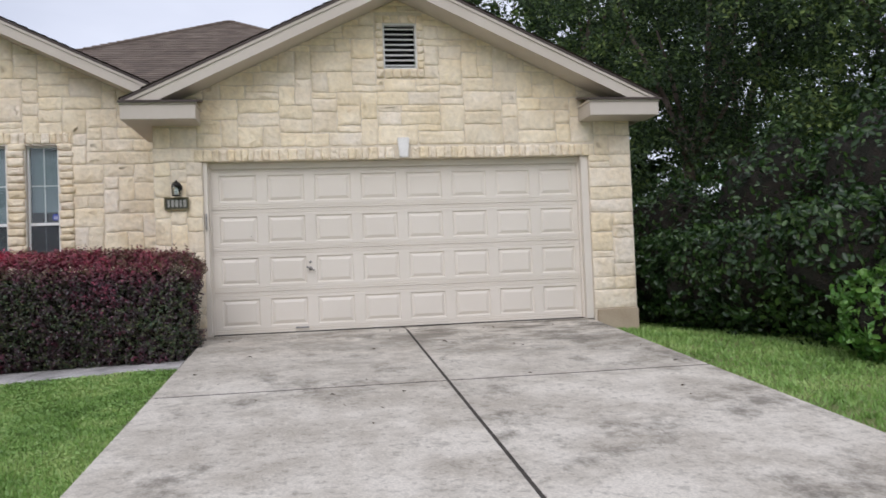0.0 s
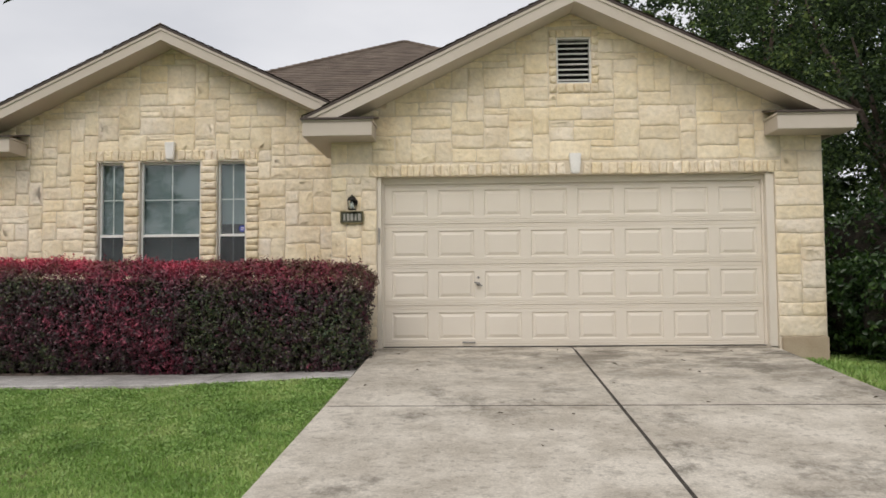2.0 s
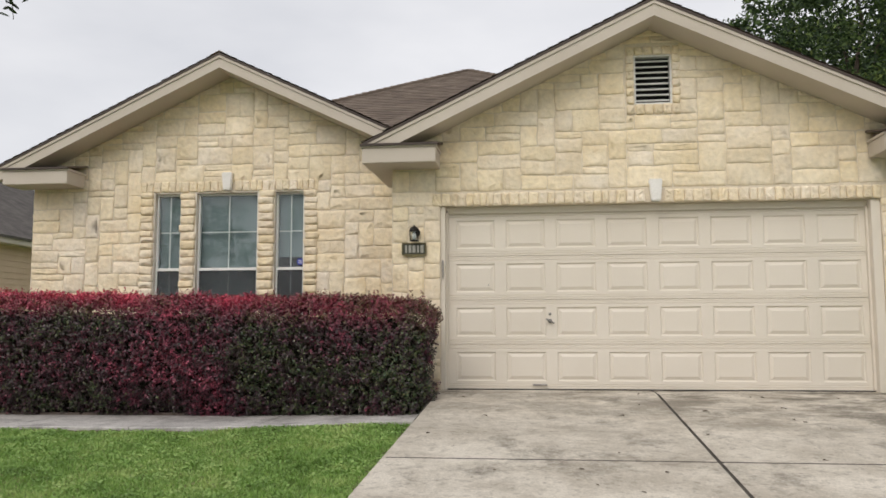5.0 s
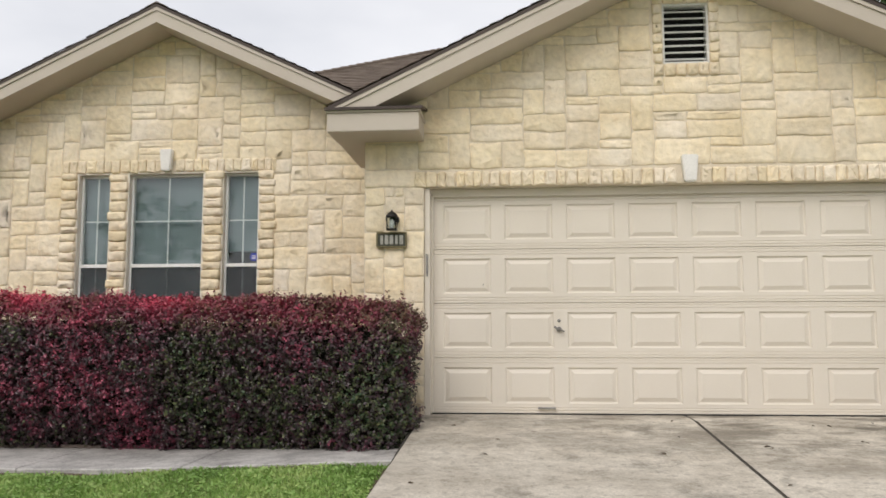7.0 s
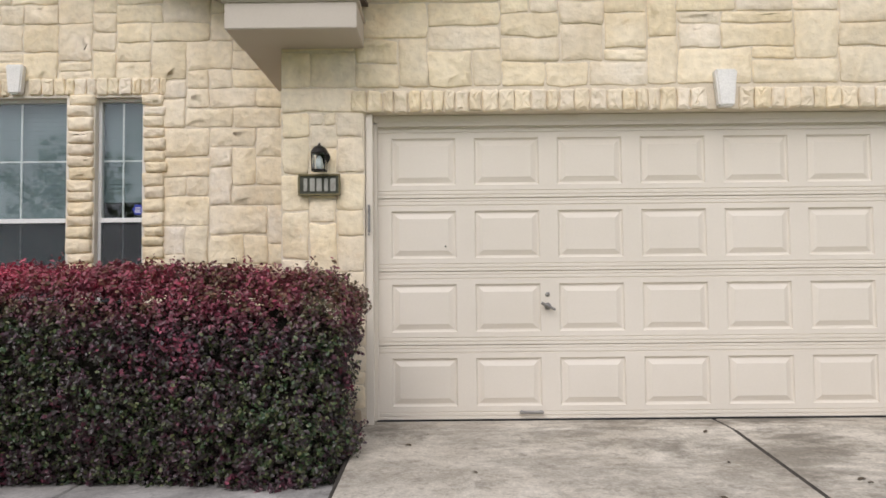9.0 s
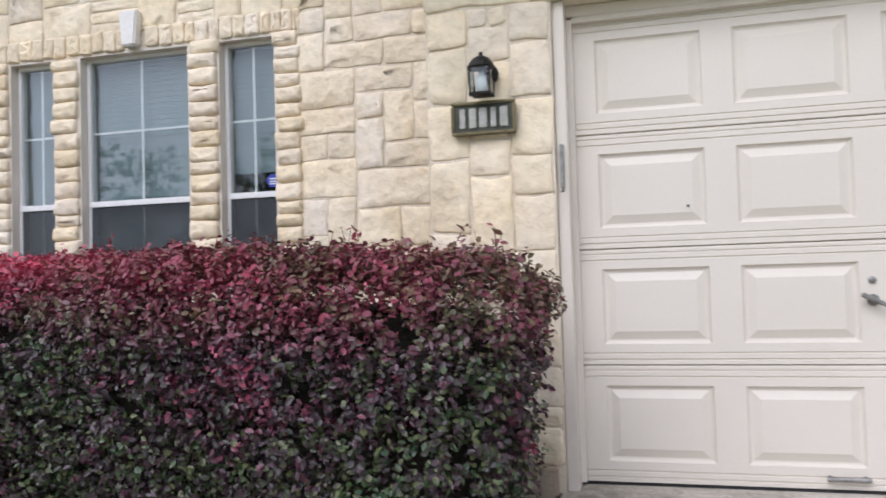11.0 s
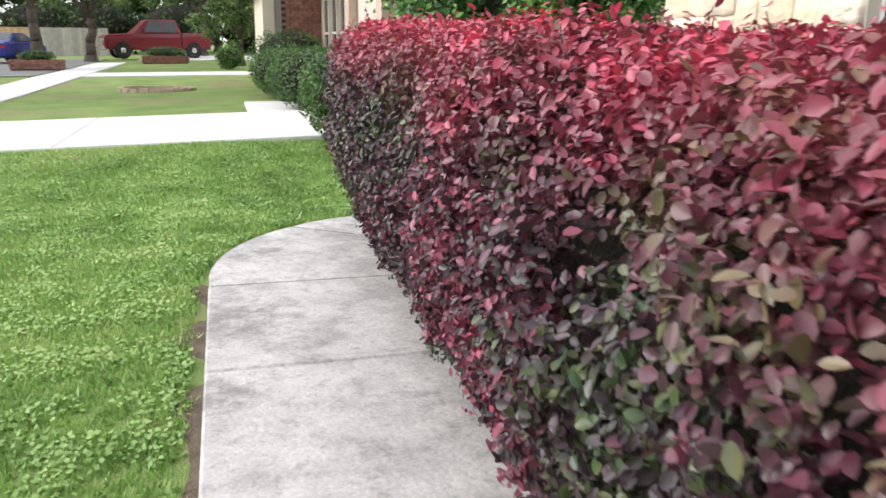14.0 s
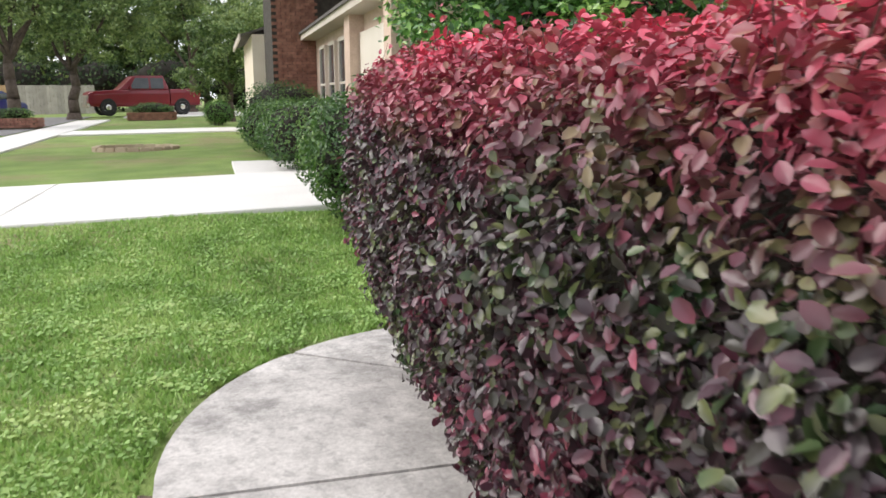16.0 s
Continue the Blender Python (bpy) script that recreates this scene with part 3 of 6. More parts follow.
wall_rear = tagged(bbox("wall_rear", (LX0, GX1, 13.0, 13.2, -0.6, 2.85), M_SIDING), "tan rear wall of the house", "wall", kind="structure")
floor_in = tagged(bbox("floor", (LX0 + 0.2, GX1 - 0.2, LY + 0.24, 13.0, -0.3, -0.05), M_MORTAR), "plain house floor slab", "floor", kind="structure")
floor_garage = tagged(bbox("floor_garage", (GX0 + 0.2, GX1 - 0.2, 0.30, LY + 0.2, -0.4, -0.02), M_CONCRETE), "concrete garage floor slab", "floor", kind="structure")

# ---------------------------------------------------------------- roofs
def shingles(name, a, b, up, rise, inset, mat, parent, course=0.145, tab=0.32):
    """Overlapping shingle tabs on one slope: eave from a to b, up the slope by rise; inset: how far each end draws in per metre."""
    rng = np.random.default_rng(int(abs(a[0] * 31 + a[1] * 17 + b[0] * 7) * 10))
    a, b, up = Vector(a), Vector(b), Vector(up).normalized()
    side = (b - a).normalized()
    out = side.cross(up).normalized()
    if out.z < 0:
        out = -out
    verts, faces = [], []
    d = 0.0
    while d < rise:
        s0, s1 = inset[0] * d, (b - a).length - inset[1] * d
        s = s0 - rng.random() * tab
        while s < s1:
            e = s + tab * (0.7 + 0.6 * rng.random())
            p0, p1 = max(s, s0), min(e, s1)
            if p1 - p0 > 0.02:
                lift = 0.012 + 0.004 * rng.random()
                low, high = d - 0.005 * rng.random(), min(d + course * 1.15, rise + 0.02)
                k = len(verts)
                for (ss, dd, hh) in ((p0, low, lift), (p1 - 0.004, low, lift), (p1 - 0.004, high, 0.002), (p0, high, 0.002), (p0, low, -0.004), (p1 - 0.004, low, -0.004)):
                    verts.append(a + side * ss + up * dd + out * hh)
                faces += [(k, k + 1, k + 2, k + 3), (k + 4, k + 5, k + 1, k)]
            s = e
        d += course
    ob = mesh_object(name, verts, faces, mat, parent)
    return tagged(ob, kind="stuff")


def roof_slab(bm, pts, thick=0.06):
    top_ = [bm.verts.new(p) for p in pts]
    low_ = [bm.verts.new((p[0], p[1], p[2] - thick)) for p in pts]
    bm.faces.new(top_)
    bm.faces.new(low_[::-1])
    for i in range(len(pts)):
        j = (i + 1) % len(pts)
        bm.faces.new((top_[i], low_[i], low_[j], top_[j]))


def gable_roof(name, px, pz, x0, x1, y0, y1, label, box_left=None, box_right=None, box_z=(2.7, 2.89), wall_y=0.0):
    """A gabled roof whose ridge runs along y, with rake boards, drip edges, soffits and boxed eave returns at its front."""
    roof = thing(name, label, "roof", kind="structure")
    z0, z1 = pz - PITCH * (px - x0), pz - PITCH * (x1 - px)
    bm = bmesh.new()
    roof_slab(bm, [(x0, y0, z0 - 0.02), (px, y0, pz - 0.02), (px, y1, pz - 0.02), (x0, y1, z0 - 0.02)])
    part("roof_deck", bm, M_DRIP, roof)
    bm = bmesh.new()
    roof_slab(bm, [(px, y0, pz - 0.02), (x1, y0, z1 - 0.02), (x1, y1, z1 - 0.02), (px, y1, pz - 0.02)])
    part("roof_deck", bm, M_DRIP, roof)
    k = math.hypot(1, PITCH)
    shingles("shingle_cover", (x0 - 0.02, y1, z0 - 0.01), (x0 - 0.02, y0 - 0.025, z0 - 0.01), (1, 0, PITCH), (px - x0) * k, (0, 0), M_SHINGLE, roof)
    shingles("shingle_cover", (x1 + 0.02, y0 - 0.025, z1 - 0.01), (x1 + 0.02, y1, z1 - 0.01), (-1, 0, PITCH), (x1 - px) * k, (0, 0), M_SHINGLE, roof)
    bm = bmesh.new()
    for i in range(int((y1 - y0) / 0.2)):
        yy = y0 - 0.025 + 0.2 * i
        prism(bm, [(px - 0.14, pz - 0.052), (px, pz + 0.018), (px + 0.14, pz - 0.052), (px, pz + 0.002)], (yy, yy + 0.215))
    tagged(part("ridge_caps", bm, M_SHINGLE, roof), kind="stuff")
    for sx, xe, ze in ((-1, x0, z0), (1, x1, z1)):
        # rake board, the thin lath over it and the dark drip edge
        bm = prism(bmesh.new(), [(xe, ze - 0.075), (px, pz - 0.075), (px, pz - 0.228), (xe, ze - 0.228)], (y0, y0 + 0.03))
        part("rake_board", bm, M_TRIM, roof)
        bm = prism(bmesh.new(), [(xe, ze - 0.04), (px, pz - 0.04), (px, pz - 0.085), (xe, ze - 0.085)], (y0 - 0.016, y0 + 0.03))
        part("rake_lath", bm, M_TRIM, roof)
        bm = prism(bmesh.new(), [(xe, ze - 0.012), (px, pz - 0.012), (px, pz - 0.046), (xe, ze - 0.046)], (y0 - 0.022, y0 + 0.03))
        part("drip_edge", bm, M_DRIP, roof)
        bm = prism(bmesh.new(), [(xe, ze - 0.205), (px, pz - 0.205), (px, pz - 0.225), (xe, ze - 0.225)], (y0 + 0.03, wall_y + 0.035))
        part("soffit", bm, M_TRIM, roof)
    for dims in (box_left, box_right):
        if dims:
            a, b = dims
            bbox("eave_return", (a - 0.012, b, y0 - 0.014, wall_y + 0.01, box_z[0], box_z[1] - 0.03), M_TRIM, roof, bevel=0.006)
            bbox("eave_lath", (a - 0.025, b + 0.015, y0 - 0.028, wall_y + 0.01, box_z[1] - 0.03, box_z[1]), M_TRIM, roof, bevel=0.004)
            bm = prism(bmesh.new(), [(y0 - 0.04, box_z[1] + 0.003), (wall_y + 0.02, box_z[1] + 0.10), (wall_y + 0.02, box_z[1] + 0.125), (y0 - 0.04, box_z[1] + 0.022)], (a - 0.03, b + 0.035))
            for v in bm.verts:
                v.co = Vector((v.co.y, v.co.x, v.co.z))
            part("return_shingles", bm, M_SHINGLE, roof)
            bm = box(bmesh.new(), a - 0.03, b + 0.035, y0 - 0.055, y0 - 0.035, box_z[1] - 0.008, box_z[1] + 0.018)
            part("drip_edge", bm, M_DRIP, roof)
    return roof


gable_roof("roof_garage", GPX, GPZ, -0.87, 6.0, -0.45, 4.6, "brown shingled gable roof with cream rake boards", (-0.87, 0.0), (5.05, 6.0), (2.69, 2.90))
gable_roof("roof_wing", LPX, LPZ, -6.60, -0.05, 1.05, 4.9, "brown shingled gable roof with cream rake boards over the wing", (-6.5, -5.52), None, (2.82, 3.04), wall_y=LY)
bbox("fascia", (-0.875, -0.84, -0.45, 1.3, 2.70, 2.955), M_TRIM, bpy.data.objects["roof_garage"])
bbox("soffit", (-0.84, -0.57, -0.0, 1.5, 2.70, 2.72), M_TRIM, bpy.data.objects["roof_garage"])
bbox("fascia", (5.97, 6.0, -0.45, 12.0, 2.72, 2.92), M_TRIM, bpy.data.objects["roof_garage"])

AX, AY, AZ = -0.28, 8.0, 6.5
roof_main = thing("roof_main", "brown shingled hip roof of the main house", "roof", kind="structure")
FE, ZE = 1.4, 2.98
K0 = 0.8 / (AY - FE)
corners = [(-6.75 + K0 * (AX + 6.75), FE + 0.8, ZE + K0 * (AZ - ZE)), (6.2 - K0 * (6.2 - AX), FE + 0.8, ZE + K0 * (AZ - ZE)), (6.2, 13.4, ZE), (-6.75, 13.4, ZE)]
apex, apex_b = (AX, AY, AZ), (AX, AY + 0.4, AZ)
for quad in ([corners[0], corners[1], apex], [corners[1], (6.2, FE + 0.8, ZE), corners[2], apex_b, apex], [corners[2], corners[3], apex_b], [corners[3], (-6.75, FE + 0.8, ZE), corners[0], apex, apex_b]):
    bm = bmesh.new()
    roof_slab(bm, quad)
    part("roof_deck", bm, M_SHINGLE, roof_main)
run = math.hypot(AY - FE, AZ - ZE) * (1 - K0)
shingles("shingle_cover", corners[0], corners[1], (0, AY - FE, AZ - ZE), run, ((AX - corners[0][0]) / run, (corners[1][0] - AX) / run), M_SHINGLE, roof_main)
for c in (corners[0], corners[1]):
    bm = bmesh.new()
    n_caps = 46
    for i in range(n_caps):
        p, q = Vector(c).lerp(Vector(apex), i / n_caps), Vector(c).lerp(Vector(apex), (i + 1.12) / n_caps)
        tube(bm, p + Vector((0, 0, 0.0)), q + Vector((0, 0, -0.012)), 0.06, 0.052, 6)
    tagged(part("hip_caps", bm, M_SHINGLE, roof_main), kind="stuff")


# ---------------------------------------------------------------- limestone blocks
def clip(poly, a, b, c):
    """Keeps the part of a polygon where a * x + b * z <= c."""
    out = []
    for i in range(len(poly)):
        p, q = poly[i], poly[(i + 1) % len(poly)]
        fp, fq = a * p[0] + b * p[1] - c, a * q[0] + b * q[1] - c
        if fp <= 0:
            out.append(p)
        if fp * fq < 0:
            s = fp / (fp - fq)
            out.append((p[0] + s * (q[0] - p[0]), p[1] + s * (q[1] - p[1])))
    return out


def stone(poly, y0, depth, rng, parent, name="stone", joint=0.005, rounding=0.013, rough=0.006, mat=None, soft=False, warp=0.0):
    """One rough-faced block: its outline is worn, its edge rounded and its face uneven."""
    cx, cz = sum(p[0] for p in poly) / len(poly), sum(p[1] for p in poly) / len(poly)
    ring = []
    for i in range(len(poly)):
        p, q = poly[i], poly[(i + 1) % len(poly)]
        length = math.hypot(q[0] - p[0], q[1] - p[1])
        if length < 0.01:
            continue
        corner_ = min(0.008 + 0.008 * rng.random(), length * 0.25) / length
        inner = [0.36, 0.64] if length > 0.3 else ([0.5] if length > 0.12 else [])
        for s in [corner_] + inner + [1 - corner_]:
            x, z = p[0] + s * (q[0] - p[0]), p[1] + s * (q[1] - p[1])
            if warp:
                # neighbours share the same uneven line
                x, z = (x + warp * noise.noise((x * 3.1, z * 3.1, y0)) + 0.5 * warp * noise.noise((x * 9.0, z * 9.0, 4.0)),
                        z + warp * noise.noise((x * 2.6, z * 2.6, y0 + 9.0)) + 0.5 * warp * noise.noise((x * 9.0, z * 9.0, 8.0)))
            ring.append((x, z))
    half = min(max(p[0] for p in poly) - min(p[0] for p in poly), max(p[1] for p in poly) - min(p[1] for p in poly)) / 2
    if half < 0.02 or len(ring) < 3:
        return
    rounding = min(rounding, half * 0.5)
    wobble = [rng.normal() * min(0.0045, half * 0.08) for _ in ring]
    tilt_x, tilt_z = rng.normal() * 0.03, rng.normal() * 0.03
    verts = []
    for inset, d, lumpy in ((joint, 0.0, 0.0), (joint + rounding * 0.2, 0.7, 0.1), (joint + rounding, 1.0, 0.5), (joint + rounding + half * 0.4, 1.12, 1.0)):
        for (x, z), wob in zip(ring, wobble):
            dx, dz = x - cx, z - cz
            g = max(0.0, inset + wob)
            px_ = x - math.copysign(min(g, abs(dx) * 0.9), dx)
            pz_ = z - math.copysign(min(g, abs(dz) * 0.9), dz)
            lift = d * depth * (1 + tilt_x * dx / max(half, 0.05) + tilt_z * dz / max(half, 0.05)) + rng.normal() * rough * 0.7 * lumpy
            verts.append((px_, y0 - max(lift, 0.0), pz_))
    k = len(ring)
    verts.append((cx + rng.normal() * half * 0.3, y0 - depth * 1.1 - rng.normal() * rough, cz + rng.normal() * half * 0.2))
    faces = []
    for r in (0, k, 2 * k):
        for i in range(k):
            j = (i + 1) % k
            faces.append((r + i, r + j, r + k + j, r + k + i))
    faces += [(3 * k + i, 3 * k + (i + 1) % k, 4 * k) for i in range(k)]
    return mesh_object(name, verts, faces, mat or M_STONE, parent, smooth=soft)


def pack(x0, x1, z0, z1, inside, rng, cw=0.107, ch=0.089):
    """Lays random ashlar: blocks of one to four courses fitted into a grid of small cells."""
    nx, nz = int(round((x1 - x0) / cw)), int(round((z1 - z0) / ch))
    cw, ch = (x1 - x0) / nx, (z1 - z0) / nz
    used = np.zeros((nx, nz), bool)
    for i in range(nx):
        for j in range(nz):
            used[i, j] = not inside(x0 + (i + 0.5) * cw, z0 + (j + 0.5) * ch)
    kinds = [(4, 2), (5, 2), (3, 2), (4, 2), (3, 1), (5, 3), (4, 3), (2, 2), (2, 3), (5, 2), (3, 2), (2, 4), (4, 1), (3, 3), (6, 2)]
    for j in range(nz):
        for i in range(nx):
            if used[i, j]:
                continue
            order = rng.permutation(len(kinds))
            chosen = (1, 1)
            for o in order:
                w, h = kinds[o]
                if i + w <= nx and j + h <= nz and not used[i:i + w, j:j + h].any():
                    left_over = 0
                    while i + w + left_over < nx and not used[i + w + left_over, j] and left_over < 2:
                        left_over += 1
                    if left_over == 1:
                        w += 1
                        if used[i:i + w, j:j + h].any():
                            w -= 1
                    chosen = (w, h)
                    break
            w, h = chosen
            used[i:i + w, j:j + h] = True
            yield x0 + i * cw, x0 + (i + w) * cw, z0 + j * ch, z0 + (j + h) * ch


rng = np.random.default_rng(11)
SOLD = 0.155


def in_garage(x, z):
    if DX0 - 0.1 < x < DX1 + 0.1 and DTOP - 0.02 < z < DTOP + SOLD:
        return False
    if DX0 < x < DX1 and z < DTOP + SOLD:
        return False
    if VENT[0] - 0.1 < x < VENT[1] + 0.1 and VENT[2] - 0.14 < z < VENT[3] + 0.1:
        return False
    return z - 0.05 < under(x, GPX, GPZ)


def in_wing(x, z):
    if WINDOWS[0][0] - 0.19 < x < WINDOWS[-1][1] + 0.19 and WSILL - 0.1 < z < WTOP + SOLD:
        return False
    return z - 0.05 < under(x, LPX, LPZ)


def lay(region, bounds, y0, px, pz, parent, depth):
    for xa, xb, za, zb in pack(*bounds, region, rng):
        poly = [(xa, za), (xb, za), (xb, zb), (xa, zb)]
        for s in (-1, 1):
            poly = clip(poly, s * PITCH, 1.0, pz - 0.215 + s * PITCH * px)
            if len(poly) < 3:
                break
        if len(poly) >= 3:
            stone(poly, y0, depth * (0.75 + 0.5 * rng.random()), rng, parent, rounding=0.007, rough=0.005, soft=True, warp=0.012)


for bounds in ((GX0, DX0, 0.10, DTOP), (DX1, GX1, 0.10, DTOP), (GX0, GX1, DTOP, 4.45)):
    lay(in_garage, bounds, 0.034, GPX, GPZ, wall_garage, 0.015)
lay(in_wing, (LX0, GX0, -0.05, 4.55), LY + 0.034, LPX, LPZ, wall_wing, 0.015)

# soldier courses over the openings
for x0, x1, z0, y0, parent, gap in ((DX0 - 0.1, DX1 + 0.1, DTOP, 0.034, wall_garage, (2.52, 2.67)), (WINDOWS[0][0] - 0.19, WINDOWS[-1][1] + 0.19, WTOP, LY + 0.034, wall_wing, (-3.38, -3.22))):
    x = x0
    while x < x1 - 0.03:
        w = min(0.075 + 0.05 * rng.random(), x1 - x)
        if not (gap[0] < x + w / 2 < gap[1]):
            stone([(x, z0 - 0.012 * rng.random()), (x + w, z0 - 0.012 * rng.random()), (x + w, z0 + SOLD), (x, z0 + SOLD)], y0, 0.030, rng, parent, rounding=0.012, joint=0.002)
        x += w
    kx = (gap[0] + gap[1]) / 2
    bm = prism(bmesh.new(), [(kx - 0.055, z0 + 0.005), (kx + 0.055, z0 + 0.005), (kx + 0.08, z0 + 0.27), (kx - 0.08, z0 + 0.27)], (y0 - 0.085, y0))
    bmesh.ops.bevel(bm, geom=list(bm.edges), offset=0.012, segments=2, affect="EDGES")
    tagged(part("keystone", bm, M_KEY, parent), "pale cast keystone")
# pillow blocks beside and between the windows, and round the vent
for xa, xb in ((-4.63, -4.43), (-4.01, -3.79), (-2.84, -2.605), (-2.147, -1.95)):
    z = WSILL - 0.1
    while z < WTOP - 0.03:
        h = min(0.085 + 0.05 * rng.random(), WTOP - z)
        g = rng.normal() * 0.007
        stone([(xa + g, z), (xb + g, z), (xb + g, z + h), (xa + g, z + h)], LY + 0.034, 0.036 + 0.014 * rng.random(), rng, wall_wing, rounding=0.016, joint=0.001, rough=0.007, soft=True)
        z += h
for xa, xb, za, zb, n_, up_ in ((VENT[0] - 0.1, VENT[0], VENT[2], VENT[3] + 0.1, 7, True), (VENT[1], VENT[1] + 0.1, VENT[2], VENT[3] + 0.1, 7, True),
                              (VENT[0] - 0.1, VENT[1] + 0.1, VENT[2] - 0.13, VENT[2], 6, False), (VENT[0], VENT[1], VENT[3], VENT[3] + 0.1, 4, False)):
    for i in range(n_):
        if up_:
            p = [(xa, za + (zb - za) * i / n_), (xb, za + (zb - za) * i / n_), (xb, za + (zb - za) * (i + 1) / n_), (xa, za + (zb - za) * (i + 1) / n_)]
        else:
            p = [(xa + (xb - xa) * i / n_, za), (xa + (xb - xa) * (i + 1) / n_, za), (xa + (xb - xa) * (i + 1) / n_, zb), (xa + (xb - xa) * i / n_, zb)]
        stone(p, 0.034, 0.035, rng, wall_garage, rounding=0.016, joint=0.003, soft=True)
tagged(bbox("foundation", (DX1 + 0.03, GX1 + 0.005, -0.012, 0.03, -0.6, 0.10), M_BASE, bevel=0.008), "bare tan concrete foundation edge", "foundation", kind="structure")
tagged(bbox("foundation", (GX0 - 0.005, DX0 - 0.03, -0.012, 0.03, -0.6, 0.10), M_BASE, bevel=0.008), "bare tan concrete foundation edge", "foundation", kind="structure")

# gable vent
vent = thing("gable_vent", "white louvred attic vent set in the stone gable", "vent", (2.605, 0.05, 3.43))
vent_m = Matrix.Translation((-2.605, -0.05, -3.43))
# near-black board that paints the dark attic behind the louvres
bbox("backing", (VENT[0], VENT[1], 0.16, 0.17, VENT[2], VENT[3]), M_DARK, vent, m=vent_m)
for dims in ((VENT[0], VENT[0] + 0.02, 0.04, 0.15, VENT[2], VENT[3]), (VENT[1] - 0.02, VENT[1], 0.04, 0.15, VENT[2], VENT[3]),
             (VENT[0] + 0.02, VENT[1] - 0.02, 0.04, 0.15, VENT[2], VENT[2] + 0.02), (VENT[0] + 0.02, VENT[1] - 0.02, 0.04, 0.15, VENT[3] - 0.02, VENT[3])):
    bbox("frame", dims, M_VENT, vent, m=vent_m)
for i in range(8):
    z = VENT[2] + 0.06 + 0.07 * i
    bm = box(bmesh.new(), VENT[0] + 0.021, VENT[1] - 0.021, -0.032, 0.032, -0.004, 0.004, m=vent_m @ pose(0, 0.09, z, 30, 0, 0))
    part("slat", bm, M_VENT, vent)

# ---------------------------------------------------------------- garage door
for nm, dims in (("door_jamb", (DX0 + 0.002, 0.055, 0.06, 0.27, -0.02, DTOP - 0.002)), ("door_jamb", (5.055, DX1 - 0.002, 0.06, 0.27, -0.02, DTOP - 0.002)),
                 ("door_header", (DX0 + 0.056, DX1 - 0.106, 0.15, 0.27, DTOP - 0.055, DTOP - 0.002))):
    tagged(bbox(nm, dims, M_DOOR, bevel=0.004), "cream painted trim round the garage door", "trim", kind="structure")
tagged(bbox("stop_moulding", (0.055, 0.080, 0.16, 0.198, 0.0, DTOP - 0.065), M_DOOR), "narrow cream door stop", "trim", kind="structure")
tagged(bbox("stop_moulding", (5.03, 5.055, 0.16, 0.198, 0.0, DTOP - 0.065), M_DOOR), "narrow cream door stop", "trim", kind="structure")
tagged(bbox("stop_moulding", (0.080, 5.03, 0.16, 0.198, DTOP - 0.08, DTOP - 0.055), M_DOOR), "narrow cream door stop", "trim", kind="structure")

door = thing("garage_door", "closed cream sectional garage door with raised panels", "garage door", (2.565, 0.2, -0.018))
door.scale = (1.009, 1.0, 1.016)
PW, PH, SEC = 0.475, 0.345, 0.533
panel_mesh = None
for r in range(4):
    bm = bmesh.new()
    z0 = r * SEC + 0.012
    # rails with fine horizontal ribs near each joint, then stiles between the panels
    rows_ = [(0.0, 0.012), (0.004, 0.0), (0.020, 0.0), (0.023, 0.006), (0.027, 0.006), (0.030, 0.0), (0.048, 0.0), (0.051, 0.005), (0.055, 0.005), (0.058, 0.0), (0.095, 0.0)]
    top_rows = [(0.095 + PH, 0.0), (0.475, 0.0), (0.478, 0.006), (0.482, 0.006), (0.485, 0.0), (0.503, 0.0), (0.506, 0.005), (0.510, 0.005), (0.513, 0.0), (0.525, 0.0), (0.531, 0.010)]
    for rows2 in (rows_, top_rows):
        line = [[bm.verts.new((x - 2.55, d, z0 + z)) for x in (0.075, 5.03)] for z, d in rows2]
        for p, q in zip(line, line[1:]):
            bm.faces.new((p[0], p[1], q[1], q[0]))
    xs2 = [0.075]
    for k in range(8):
        xs2 += [0.185 + 0.61 * k, 0.185 + 0.61 * k + PW]
    xs2.append(5.03)
    for xa, xb in zip(xs2[::2], xs2[1::2]):
        q = [bm.verts.new((x - 2.55, 0.0, z0 + z)) for x, z in ((xa, 0.095), (xb, 0.095), (xb, 0.095 + PH), (xa, 0.095 + PH))]
        bm.faces.new(q)
    box(bm, 0.08 - 2.55, 5.025 - 2.55, 0.02, 0.05, z0, z0 + 0.529)
    section = part("section", bm, M_DOOR, door)
    for k in range(8):
        if panel_mesh is None:
            bm = bmesh.new()
            rings = []
            for ins, d in ((0.0, 0.0), (0.006, 0.012), (0.012, 0.016), (0.020, 0.017), (0.058, 0.001), (0.064, 0.001)):
                rings.append([bm.verts.new((x, d, z)) for x, z in ((ins, ins), (PW - ins, ins), (PW - ins, PH - ins), (ins, PH - ins))])
            for p, q in zip(rings, rings[1:]):
                for i in range(4):
                    bm.faces.new((p[i], p[(i + 1) % 4], q[(i + 1) % 4], q[i]))
            bm.faces.new(rings[-1])
            pn = part("panel", bm, M_DOOR, section)
            panel_mesh = pn.data
        else:
            pn = new("panel", panel_mesh)
            pn.parent = section
        pn.location = (0.185 + 0.61 * k - 2.55, 0.0, z0 + 0.095)
bbox("bottom_seal", (0.075 - 2.55, 5.03 - 2.55, -0.004, 0.03, -0.004, 0.012), M_RUBBER, door, "black rubber bottom seal")
bm = lathe(bmesh.new(), [(0.002, 0), (0.026, 0.001), (0.024, 0.012), (0.012, 0.02), (0.011, 0.045)], 14, pose(1.32 - 2.55, 0, 0.82, 90))
